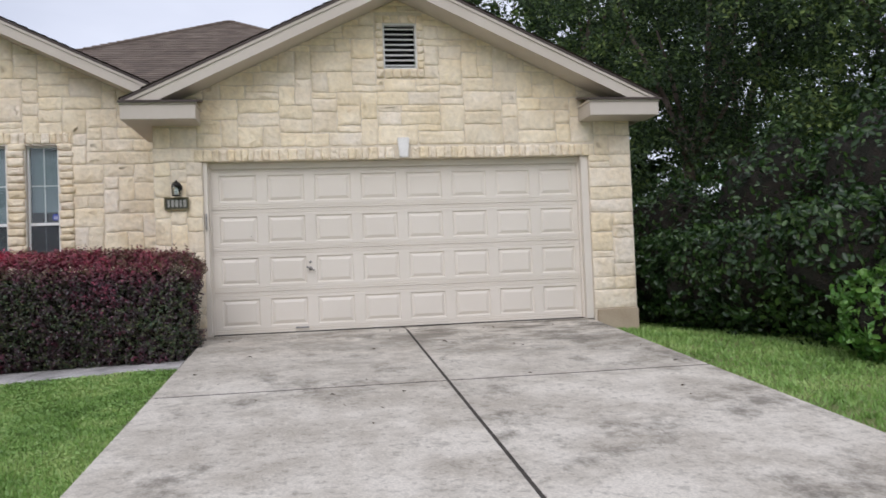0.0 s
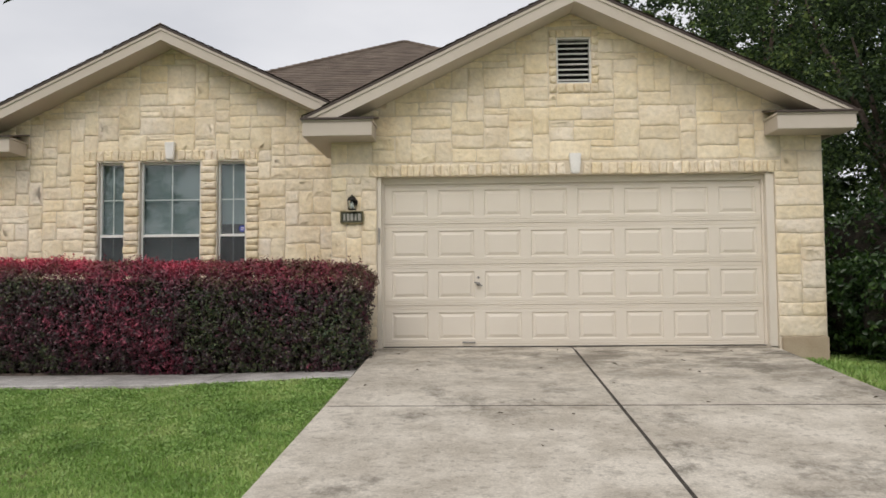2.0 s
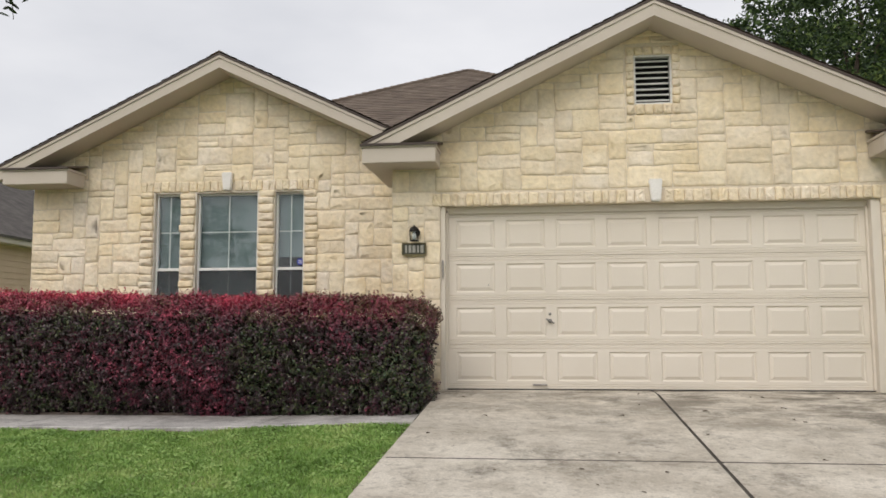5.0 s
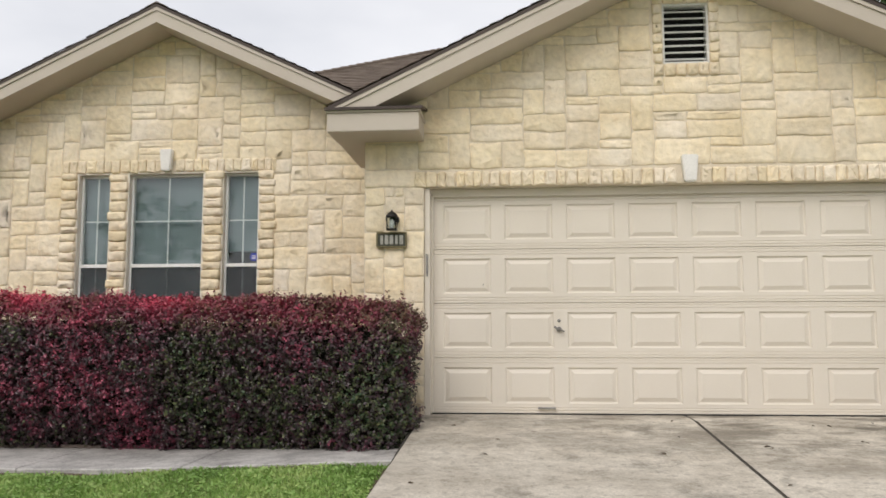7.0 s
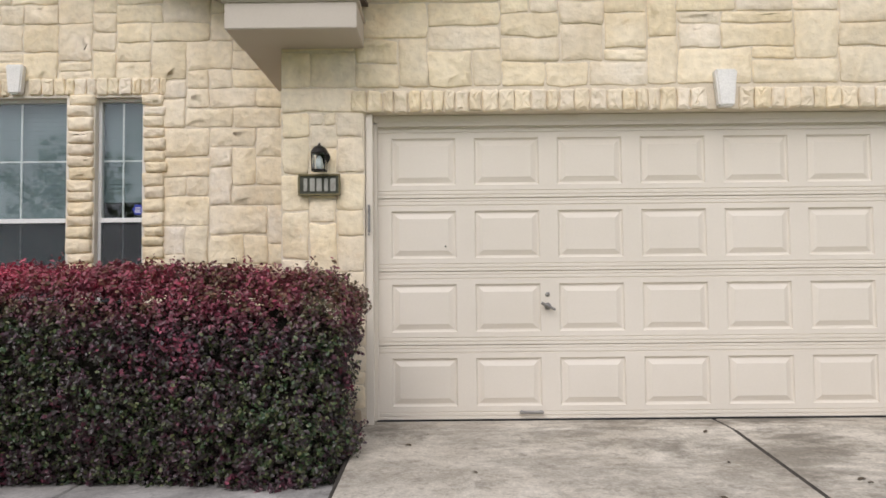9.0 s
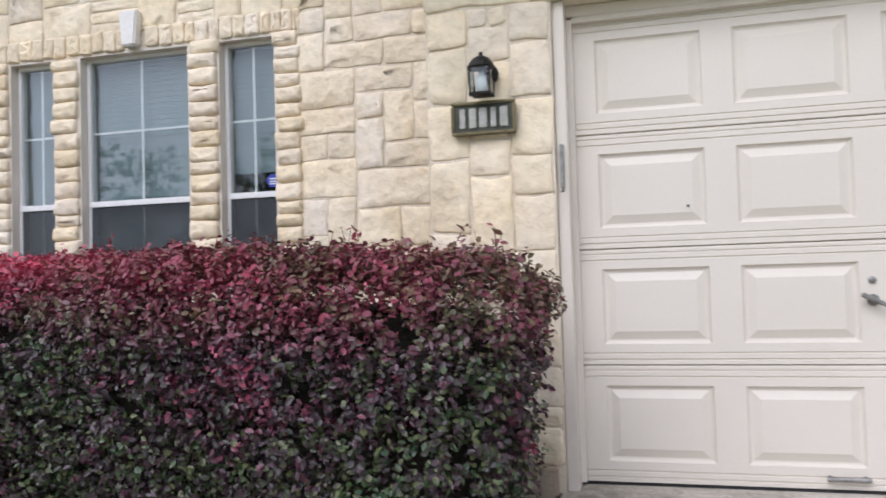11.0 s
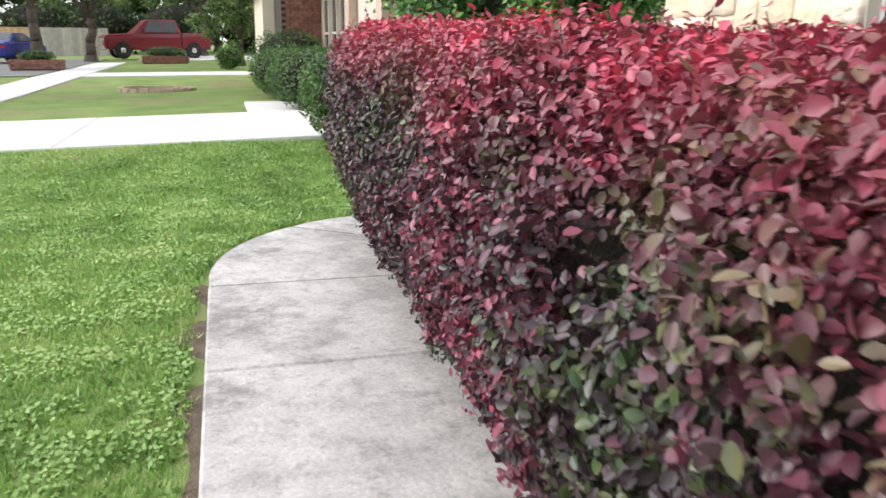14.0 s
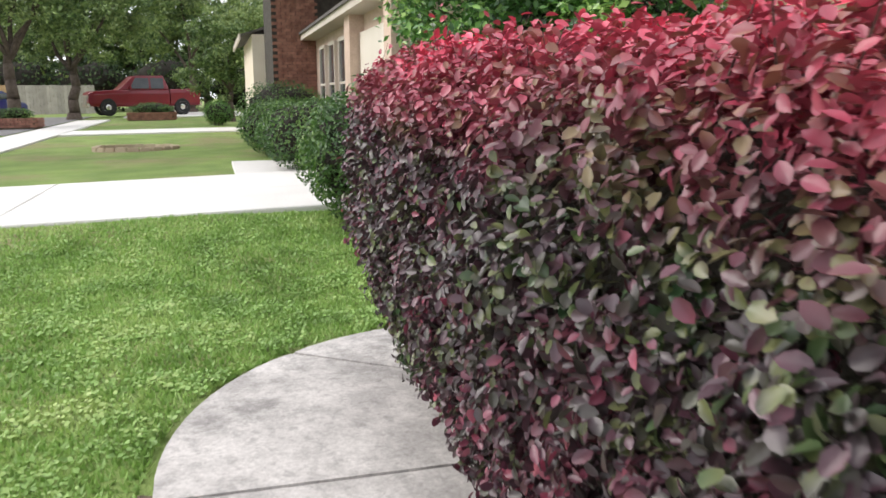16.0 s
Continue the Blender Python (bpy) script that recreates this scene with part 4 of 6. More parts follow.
tube(bm, (1.32 - 2.60, -0.05, 0.845), (1.32 - 2.50, -0.05, 0.795), 0.011, 0.009)
part("lock_handle", bm, M_STEEL, door, "dull metal twist handle")
bm = lathe(bmesh.new(), [(0.001, 0), (0.017, 0.001), (0.016, 0.008), (0.008, 0.012)], 14, pose(1.32 - 2.55, 0, 0.905, 90))
part("keyhole", bm, M_STEEL, door)
# small dark dent in the panel, added as a black stud
bm = lathe(bmesh.new(), [(0.001, 0), (0.006, 0.001), (0.005, 0.006), (0.002, 0.012)], 8, pose(0.58 - 2.55, 0, 1.26, 90))
part("bolt", bm, M_BLACK, door, "small black stud standing in for a dark dent")
bm = bmesh.new()
for a, b in (((1.12, 0, 0.065), (1.12, -0.035, 0.065)), ((1.26, 0, 0.065), (1.26, -0.035, 0.065)), ((1.105, -0.035, 0.065), (1.275, -0.035, 0.065))):
    tube(bm, Vector(a) - Vector((2.55, 0, 0)), Vector(b) - Vector((2.55, 0, 0)), 0.011)
part("pull_handle", bm, M_STEEL, door, "dull metal pull handle")
bm = box(bmesh.new(), 0.020, 0.036, 0.036, 0.062, 1.36, 1.56, bevel=0.003)
lathe(bm, [(0.004, 0), (0.008, 0.004), (0.003, 0.01)], 8, pose(0.028, 0.036, 1.345, 90))
tagged(part("strike_plate", bm, M_STEEL), "weathered metal plate screwed to the door trim", "bracket")

# ---------------------------------------------------------------- wall lantern and plaque
lamp = thing("wall_lantern", "black iron wall lantern with a frosted globe", "lantern", (-0.31, 0.005, 1.80))
lamp.scale = (0.81, 0.84, 0.84)
bm = lathe(bmesh.new(), [(0.02, 0.0), (0.062, 0.004), (0.058, 0.016), (0.02, 0.024)], 18, pose(0.02, 0.0, 0.12, 90))
tube(bm, (0.02, -0.01, 0.12), (0.0, -0.09, 0.17), 0.011)
part("backplate", bm, M_BLACK, lamp, smooth=False)
bm = lathe(bmesh.new(), [(0.075, 0.135), (0.078, 0.142), (0.068, 0.165), (0.048, 0.190), (0.018, 0.205), (0.010, 0.212), (0.012, 0.222), (0.002, 0.228)], 16, Matrix.Translation((0, -0.095, 0)))
part("cap", bm, M_BLACK, lamp)
bm = bmesh.new()
for sx in (-1, 1):
    for sy in (-1, 1):
        tube(bm, (0.055 * sx, -0.095 + 0.055 * sy, 0.0), (0.062 * sx, -0.095 + 0.062 * sy, 0.14), 0.0055, sides=6)
box(bm, -0.062, 0.062, -0.157, -0.033, -0.012, 0.0, bevel=0.003)
for sx in (-1, 1):
    tube(bm, (0.056 * sx, -0.151, -0.012), (0.056 * sx, -0.151, -0.024), 0.006, 0.003, 6)
part("cage", bm, M_BLACK, lamp)
bm = lathe(bmesh.new(), [(0.018, 0.0), (0.030, 0.02), (0.034, 0.05), (0.028, 0.09), (0.014, 0.115), (0.003, 0.122)], 14, Matrix.Translation((0, -0.095, 0)))
part("globe", bm, M_BULB, lamp, "frosted white globe", smooth=True)
for sx in (-1, 1):
    bbox("pane", (0.058 * sx - 0.001, 0.058 * sx + 0.001, -0.145, -0.045, 0.002, 0.135), M_GLASS, lamp)
bbox("pane", (-0.05, 0.05, -0.152, -0.150, 0.002, 0.135), M_GLASS, lamp)

plaque = thing("house_plaque", "dark metal plaque with raised brass rim and bars", "plaque", (-0.32, -0.012, 1.625))
plaque.scale = (1.17, 1.0, 1.08)
bbox("plate", (-0.125, 0.125, -0.006, 0.03, 0.0, 0.137), M_PLATE, plaque, bevel=0.003)
for dims in ((-0.13, 0.13, -0.018, -0.004, -0.003, 0.010), (-0.13, 0.13, -0.018, -0.004, 0.127, 0.140), (-0.13, -0.118, -0.018, -0.004, 0.010, 0.127), (0.118, 0.13, -0.018, -0.004, 0.010, 0.127)):
    bbox("rim", dims, M_BRASS, plaque, "aged brass rim", bevel=0.004)
for i, w in enumerate((0.022, 0.03, 0.032, 0.022, 0.032)):
    x = -0.084 + 0.042 * i
    bbox("bar", (x - w / 2, x + w / 2, -0.014, -0.005, 0.026, 0.112), M_PEWTER, plaque, bevel=0.003)

# ---------------------------------------------------------------- windows of the wing
M_SCREEN = bpy.data.materials.new("insect_screen")
M_SCREEN.use_nodes = True
sn, sl = M_SCREEN.node_tree.nodes, M_SCREEN.node_tree.links
s_mix = sn.new("ShaderNodeMixShader")
s_mix.inputs[0].default_value = 0.38
s_clear = sn.new("ShaderNodeBsdfTransparent")
sn["Principled BSDF"].inputs["Base Color"].default_value = (0.06, 0.068, 0.075, 1)
sl.new(s_clear.outputs[0], s_mix.inputs[1])
sl.new(sn["Principled BSDF"].outputs[0], s_mix.inputs[2])
sl.new(s_mix.outputs[0], sn["Material Output"].inputs[0])

RAIL = 1.60
for k, (xa, xb) in enumerate(WINDOWS):
    win = tagged(new("window_%d" % (k + 1)), "white vinyl sash window with a grid in the upper sash and lowered blind", "window", kind="structure")
    y0, y1 = LY + 0.10, LY + 0.17
    bbox("reveal", (xa, xa + 0.022, LY + 0.03, y1, WSILL, WTOP), M_DOOR, win)
    bbox("reveal", (xb - 0.022, xb, LY + 0.03, y1, WSILL, WTOP), M_DOOR, win)
    bbox("reveal", (xa + 0.022, xb - 0.022, LY + 0.03, y1, WTOP - 0.022, WTOP), M_DOOR, win)
    bbox("window_sill", (xa - 0.03, xb + 0.03, LY - 0.06, y1, WSILL - 0.05, WSILL), M_TRIM, win, bevel=0.006)
    a, b = xa + 0.024, xb - 0.024
    for dims in ((a, a + 0.028, y0, y1, WSILL, WTOP - 0.022), (b - 0.028, b, y0, y1, WSILL, WTOP - 0.022),
                 (a + 0.028, b - 0.028, y0, y1, WTOP - 0.05, WTOP - 0.022), (a + 0.028, b - 0.028, y0, y1, WSILL, WSILL + 0.03)):
        bbox("window_frame", dims, M_WHITE, win, bevel=0.003)
    bbox("meeting_rail", (a + 0.028, b - 0.028, y0 - 0.012, y1, RAIL - 0.02, RAIL + 0.022), M_WHITE, win, bevel=0.003)
    xm = (a + b) / 2
    bbox("pane", (a + 0.028, b - 0.028, y0 + 0.03, y0 + 0.034, RAIL + 0.022, WTOP - 0.05), M_GLASS, win)
    bbox("pane", (a + 0.028, b - 0.028, y0 + 0.014, y0 + 0.018, WSILL + 0.03, RAIL - 0.02), M_GLASS, win)
    bbox("muntin", (xm - 0.008, xm + 0.008, y0 + 0.037, y0 + 0.045, RAIL + 0.022, WTOP - 0.05), M_WHITE, win)
    bbox("muntin", (xm - 0.006, xm + 0.006, y0 + 0.037, y0 + 0.045, WSILL + 0.03, RAIL - 0.02), M_WHITE, win)
    zm = (RAIL + WTOP) / 2 - 0.02
    bbox("muntin", (a + 0.028, xm - 0.008, y0 + 0.037, y0 + 0.045, zm - 0.008, zm + 0.008), M_WHITE, win)
    bbox("muntin", (xm + 0.008, b - 0.028, y0 + 0.037, y0 + 0.045, zm - 0.008, zm + 0.008), M_WHITE, win)
    bbox("screen", (a + 0.028, b - 0.028, y0 + 0.004, y0 + 0.006, WSILL + 0.03, RAIL - 0.02), M_SCREEN, win, "dark insect screen")
    blind = thing("window_blind", "lowered grey slatted blind behind the glass" if k < 2 else "half-raised grey slatted blind behind the glass", "blind", ((xa + xb) / 2, LY + 0.20, WTOP), group="window blinds")
    z, low = WTOP - 0.06, (WSILL + 0.05 if k < 2 else 1.78)
    bbox("head_rail", (a - blind.location.x, b - blind.location.x, -0.02, 0.02, -0.06, -0.02), M_BLIND, blind)
    slat_mesh = None
    while z > low:
        if slat_mesh is None:
            so = part("slat", box(bmesh.new(), a - blind.location.x, b - blind.location.x, -0.024, 0.024, -0.0012, 0.0012, m=pose(0, 0, 0, 84)), M_BLIND, blind)
            slat_mesh = so.data
        else:
            so = new("slat", slat_mesh)
            so.parent = blind
        so.location = (0, 0, z - WTOP)
        z -= 0.042
# this wall's colour carries the darkness of the room
room = tagged(bbox("room_wall", (LX0 + 0.3, GX0 - 0.05, 4.2, 4.3, -0.05, 2.9), M_DARK), "front room wall, its unlit look painted in near-black", "wall", kind="structure")
tagged(bbox("ceiling", (LX0 + 0.2, GX0, LY + 0.24, 4.3, 2.9, 2.95), M_MORTAR), "plain room ceiling", "ceiling", kind="structure")
bm = bmesh.new()
lathe(bm, [(0.0505, 0), (0.052, 0.001), (0.05, 0.002)], 6, pose(0, 0, 0, 90))
sticker = tagged(part("window_sticker", bm, M_BLUE), "small blue badge-shaped sticker on the glass", "sticker")
sticker.location = (-2.235, LY + 0.128, 1.70)
bm = bmesh.new()
for z in (0.015, -0.005, -0.022):
    box(bm, -0.025, 0.025, -0.0045, -0.0025, z - 0.004, z + 0.004)
part("bar", bm, M_WHITE, sticker, "white bars")


# ---------------------------------------------------------------- foliage
def leaf_mesh(name, P, N, size, mat, parent, rng, aspect=0.55, spread=0.7, simple=False, kind="stuff"):
    """Many single leaves in one mesh: each a folded, pointed oval at P, facing about N."""
    n_ = len(P)
    N = N + rng.normal(size=(n_, 3)) * spread
    N /= np.linalg.norm(N, axis=1)[:, None] + 1e-9
    R = rng.normal(size=(n_, 3))
    A = np.cross(N, R)
    A /= np.linalg.norm(A, axis=1)[:, None] + 1e-9
    B = np.cross(N, A)
    L = size * (0.65 + 0.7 * rng.random(n_))
    W = L * aspect * (0.8 + 0.4 * rng.random(n_))
    if simple:
        shape = [(-0.5, 0.0, 0.0), (0.0, 0.5, 0.08), (0.5, 0.0, 0.0), (0.0, -0.5, 0.08)]
        tris = [(0, 1, 2), (0, 2, 3)]
    else:
        shape = [(-0.5, 0.0, 0.0), (-0.28, 0.34, 0.07), (0.08, 0.49, 0.10), (0.40, 0.27, 0.03), (0.5, 0.0, -0.07), (0.40, -0.27, 0.03), (0.08, -0.49, 0.10), (-0.28, -0.34, 0.07), (0.02, 0.0, -0.02)]
        tris = [(i, 8, (i + 1) % 8) for i in range(8)]
    k = len(shape)
    V = np.empty((n_, k, 3))
    for i, (u, v, w) in enumerate(shape):
        V[:, i] = P + A * (u * L)[:, None] + B * (v * W)[:, None] + N * (w * L)[:, None]
    F = (np.arange(n_)[:, None, None] * k + np.array(tris)[None]).reshape(-1)
    me = bpy.data.meshes.new(name)
    me.vertices.add(n_ * k)
    me.vertices.foreach_set("co", V.reshape(-1))
    nt = n_ * len(tris)
    me.loops.add(nt * 3)
    me.loops.foreach_set("vertex_index", F.astype(np.int32))
    me.polygons.add(nt)
    me.polygons.foreach_set("loop_start", np.arange(0, nt * 3, 3, dtype=np.int32))
    me.polygons.foreach_set("use_smooth", np.ones(nt, bool))
    me.update(calc_edges=True)
    me.materials.append(mat)
    ob = new(name, me)
    if parent:
        ob.parent = parent
    if kind:
        ob["kind"] = kind
    return ob


def blob_points(rng, centre, radii, count, shell=0.35, lumps=0.25, low=-1.0):
    """Points through the outer part of a lumpy ellipsoid, with the ways that they face."""
    d = rng.normal(size=(int(count * 1.6), 3))
    d /= np.linalg.norm(d, axis=1)[:, None]
    d = d[d[:, 2] > low][:count]
    f = np.array([1 + lumps * noise.noise(Vector(v * 2.6) + Vector(centre)) + 0.5 * lumps * noise.noise(Vector(v * 6.5) + Vector(centre)) for v in d])
    r = f * (1 - shell * rng.random(len(d)) ** 1.6)
    return np.array(centre) + d * np.array(radii) * r[:, None], d


def limb(bm, a, b, r0, r1, rng, bends=3):
    p = Vector(a)
    for i in range(bends):
        q = Vector(a).lerp(Vector(b), (i + 1) / bends) + Vector(rng.normal(size=3) * 0.08 * (Vector(b) - Vector(a)).length / bends)
        tube(bm, p, q, r0 + (r1 - r0) * i / bends, r0 + (r1 - r0) * (i + 1) / bends, 8)
        p = q


def tree(name, label, at, trunk_h, trunk_r, clumps, leaf, count, mat, seed, category="tree", group="", shell=0.75, aspect=0.5, core=False, flat=0.75):
    """A tree: tapered trunk, limbs out to each clump of the crown, and the crown's leaves. clumps: (dx, dy, z, radius)."""
    rng = np.random.default_rng(seed)
    t = thing(name, label, category, at, group=group)
    bm = bmesh.new()
    limb(bm, (0, 0, -0.25), (rng.normal() * 0.15, rng.normal() * 0.15, trunk_h), trunk_r * 1.15, trunk_r * 0.6, rng, 5)
    lathe(bm, [(trunk_r * 1.9, -0.25), (trunk_r * 1.45, 0.05), (trunk_r * 1.1, 0.35)], 9)
    part("trunk", bm, M_BARK, t, smooth=True)
    P, D = [], []
    total = sum(c[3] ** 2 for c in clumps)
    for dx, dy, z, r in clumps:
        bm = bmesh.new()
        limb(bm, (0, 0, trunk_h * 0.85), (dx * 0.8, dy * 0.8, z), trunk_r * 0.45, trunk_r * 0.1, rng)
        part("limb", bm, M_BARK, t, smooth=True)
        # leaves gather on many small sprays inside each clump
        sprays, _ = blob_points(rng, (dx, dy, z), (r, r, r * flat), max(12, int(22 * r)), shell=0.55, lumps=0.45)
        m = int(count * r * r / total)
        pick = rng.integers(0, len(sprays), m)
        off = rng.normal(size=(m, 3)) * np.array([0.30, 0.30, 0.20]) * (0.38 * r ** 0.5 + 0.12)
        P.append(sprays[pick] + off)
        D.append(off / (np.linalg.norm(off, axis=1)[:, None] + 1e-6) * 0.6 + np.array([0, 0, 0.7]))
    leaf_mesh("crown", np.concatenate(P), np.concatenate(D), leaf, mat, t, rng, aspect=aspect, simple=leaf > 0.09, kind="")
    return t


def bush(name, label, at, radii, leaf, count, mat, seed, category="bush", group="", lumps=0.2, spread=0.8):
    """A rounded shrub: short stems, a solid core painted dark as inner shade, and many leaves."""
    rng = np.random.default_rng(seed)
    t = thing(name, label, category, at, group=group)
    bm = bmesh.new()
    for i in range(6):
        a = i * 1.05
        limb(bm, (0.08 * math.cos(a), 0.08 * math.sin(a), -0.12), (radii[0] * 0.5 * math.cos(a), radii[1] * 0.5 * math.sin(a), radii[2] * 0.9), 0.025, 0.01, rng, 2)
    part("stem_cluster", bm, M_BARK, t)
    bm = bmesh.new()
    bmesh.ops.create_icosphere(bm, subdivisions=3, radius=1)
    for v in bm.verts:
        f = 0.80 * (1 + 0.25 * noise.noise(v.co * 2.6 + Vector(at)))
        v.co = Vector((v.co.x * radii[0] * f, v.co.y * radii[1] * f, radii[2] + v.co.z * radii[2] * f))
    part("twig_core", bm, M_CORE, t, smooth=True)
    P, D = blob_points(rng, (0, 0, radii[2]), radii, count, shell=0.22, lumps=lumps)
    leaf_mesh("foliage", P, D, leaf, mat, t, rng, spread=spread, simple=leaf > 0.09, kind="")
    return t


# ---------------------------------------------------------------- the loropetalum hedge
HX0, HX1 = -7.25, 0.03


def hedge_low(x):
    return walk_z(x) - 0.03


def hedge_top(x):
    return lerp(x, [(-7.25, 1.17), (-4.8, 1.09), (-2.6, 1.04), (0.05, 0.99)])


def hedge_front(x):
    return lerp(x, [(-7.25, -0.74), (-5.0, -0.84), (-3.2, -0.88), (-2.0, -0.96), (-0.8, -1.14), (0.05, -1.12)])


def hedge_back(x):
    return lerp(x, [(-7.25, 0.75), (-2.0, 0.6), (-0.9, 0.25), (-0.6, -0.10), (0.05, -0.10)])


def hedge_ring(x, inset=0.0):
    """The outline (y, z) of the hedge across x, from the front's foot over the top to the back's foot."""
    zb, zt = hedge_low(x), hedge_top(x) - inset
    f, b = hedge_front(x) + inset, hedge_back(x) - inset
    mid = (f + b) / 2
    e = 1.0
    if x > HX1 - 0.38:
        e = math.sqrt(max(0.02, 1 - ((x - HX1 + 0.38 + inset) / 0.38) ** 2)) if x + inset < HX1 else 0.14
    elif x < HX0 + 0.55:
        e = math.sqrt(max(0.02, 1 - ((HX0 + 0.55 - x + inset) / 0.55) ** 2)) if x - inset > HX0 else 0.14
    pts = []
    r = 0.27
    tuck = lerp(x, [(-1.6, 1.0), (-0.5, 0.25)])
    for h, o in ((0.0, 0.45), (0.10, 0.35), (0.22, 0.21), (0.35, 0.09), (0.5, 0.02), (0.62, 0.0), (0.75, 0.01)):
        pts.append((f + o * tuck * min(1.0, (b - f)), zb + h * (zt - zb)))
    for a in (0.0, 0.35, 0.7, 1.05, 1.4):
        pts.append((f + 0.015 + r * (1 - math.cos(a)), zt - r + r * math.sin(a)))
    for s in (0.25, 0.4, 0.55, 0.7, 0.85):
        pts.append((f + (b - f) * s, zt))
    pts += [(b - 0.02, zt - 0.12), (b, zt - 0.5), (b - 0.1, zb)]
    return [(mid + (y - mid) * e, z - (1 - e) * 0.16 * (z - zb)) for y, z in pts]


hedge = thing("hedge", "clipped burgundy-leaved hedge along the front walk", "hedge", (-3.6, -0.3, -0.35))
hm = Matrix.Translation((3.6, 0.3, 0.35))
# solid heart of the hedge, its colour painting the shade between leaves
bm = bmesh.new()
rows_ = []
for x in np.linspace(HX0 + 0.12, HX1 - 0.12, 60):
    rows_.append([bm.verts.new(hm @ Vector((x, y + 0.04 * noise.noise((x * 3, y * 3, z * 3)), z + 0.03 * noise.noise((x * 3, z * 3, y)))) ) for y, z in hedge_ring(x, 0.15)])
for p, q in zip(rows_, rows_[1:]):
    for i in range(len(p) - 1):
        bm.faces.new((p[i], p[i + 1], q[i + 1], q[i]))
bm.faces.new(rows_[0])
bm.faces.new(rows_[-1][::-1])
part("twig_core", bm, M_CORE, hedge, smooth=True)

rng = np.random.default_rng(5)
SX = np.linspace(HX0, HX1, 150)
RING = np.array([hedge_ring(x) for x in SX])
SEG = RING.shape[1] - 1
area = []
for i in range(len(SX) - 1):
    for j in range(SEG - 2):
        p = np.array([SX[i], *RING[i, j]])
        q = np.array([SX[i + 1], *RING[i + 1, j]])
        s = np.array([SX[i], *RING[i, j + 1]])
        c = np.cross(q - p, s - p)
        area.append((np.linalg.norm(c) * (1.0 if j < 14 else 0.55), i, j))
weight = np.array([a[0] for a in area])
SHOOTS, PER = 16500, 12
chosen = rng.choice(len(area), SHOOTS, p=weight / weight.sum())
ii, jj = np.array([area[c][1] for c in chosen]), np.array([area[c][2] for c in chosen])
u, v = rng.random(SHOOTS), rng.random(SHOOTS)
corner = lambda i, j: np.column_stack([SX[i], RING[i, j, 0], RING[i, j, 1]])
P00, P10, P01, P11 = corner(ii, jj), corner(ii + 1, jj), corner(ii, jj + 1), corner(ii + 1, jj + 1)
P = P00 * ((1 - u) * (1 - v))[:, None] + P10 * (u * (1 - v))[:, None] + P01 * ((1 - u) * v)[:, None] + P11 * (u * v)[:, None]
Nn = np.cross(P10 - P00, P01 - P00)
Nn /= np.linalg.norm(Nn, axis=1)[:, None] + 1e-9
Nn *= np.where(((P[:, 1] > -0.2) & (Nn[:, 2] < 0)) | ((P[:, 1] < -0.5) & (Nn[:, 1] > 0)), -1, 1)[:, None]
lump = np.array([0.07 * noise.noise(Vector(p) * 1.9) + 0.06 * noise.noise(Vector(p) * 5.0) + 0.04 * noise.noise(Vector(p) * 11.0) for p in P])
# each shoot leaves the twigs a hand's breadth inside, grows outwards and bends up, with its leaves along it
base = P + Nn * (lump - 0.035 - 0.05 * rng.random(SHOOTS) ** 2)[:, None]
aim = Nn + np.array([0, 0, 0.35]) + rng.normal(size=(SHOOTS, 3)) * 0.42
aim /= np.linalg.norm(aim, axis=1)[:, None]
reach = 0.075 + 0.05 * rng.random(SHOOTS)
step = np.tile(np.linspace(0.12, 1.0, PER), SHOOTS)
aim_, base_, reach_ = np.repeat(aim, PER, 0), np.repeat(base, PER, 0), np.repeat(reach, PER)
around = rng.normal(size=(SHOOTS * PER, 3))
around -= aim_ * (around * aim_).sum(1)[:, None]
around /= np.linalg.norm(around, axis=1)[:, None]
P = base_ + aim_ * (reach_ * step)[:, None] + around * (0.022 - 0.010 * step)[:, None] + np.array([0, 0, 0.02]) * (step ** 2)[:, None]
Nn = aim_ * 0.75 + around * 0.55 + np.array([0, 0, 0.35])
P[:, 2] = np.maximum(P[:, 2], np.array([hedge_low(x) + 0.01 for x in P[:, 0]]))
off = np.array([3.6, 0.3, 0.35])
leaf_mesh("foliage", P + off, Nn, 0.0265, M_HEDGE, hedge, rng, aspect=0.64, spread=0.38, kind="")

# young shoots that the shears have missed
bm = bmesh.new()
SP, SN = [], []
for i in range(210):
    x = rng.uniform(HX0 + 0.3, HX1 - 0.1)
    y = hedge_front(x) + 0.12 + rng.random() ** 1.4 * 0.9
    y = min(y, hedge_back(x) - 0.1)
    z = hedge_top(x) - 0.04
    h = 0.05 + 0.12 * rng.random() ** 2
    lean = rng.normal(size=2) * 0.35 * h
    tip = Vector((x + lean[0], y + lean[1], z + h + 0.04))
    tube(bm, hm @ Vector((x, y, z)), hm @ tip, 0.0022, 0.001, 4)
    for k in range(5):
        s = 0.4 + 0.6 * k / 4
        SP.append(np.array([x, y, z]) + (np.array(tip) - np.array([x, y, z])) * s + rng.normal(size=3) * 0.009)
        SN.append((rng.normal() * 0.5, rng.normal() * 0.5, 0.7))
tagged(part("shoot_wood", bm, M_TWIG, hedge), kind="stuff")
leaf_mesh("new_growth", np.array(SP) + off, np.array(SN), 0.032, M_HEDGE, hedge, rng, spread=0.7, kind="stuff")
# bed edging and soil under the hedge
bed = tagged(bbox("planting_bed", (-6.3, -0.1, -0.44, 1.45, -0.55, -0.355), M_SOIL), "dark bare soil bed under the hedge", "soil", kind="structure")
x = -6.1
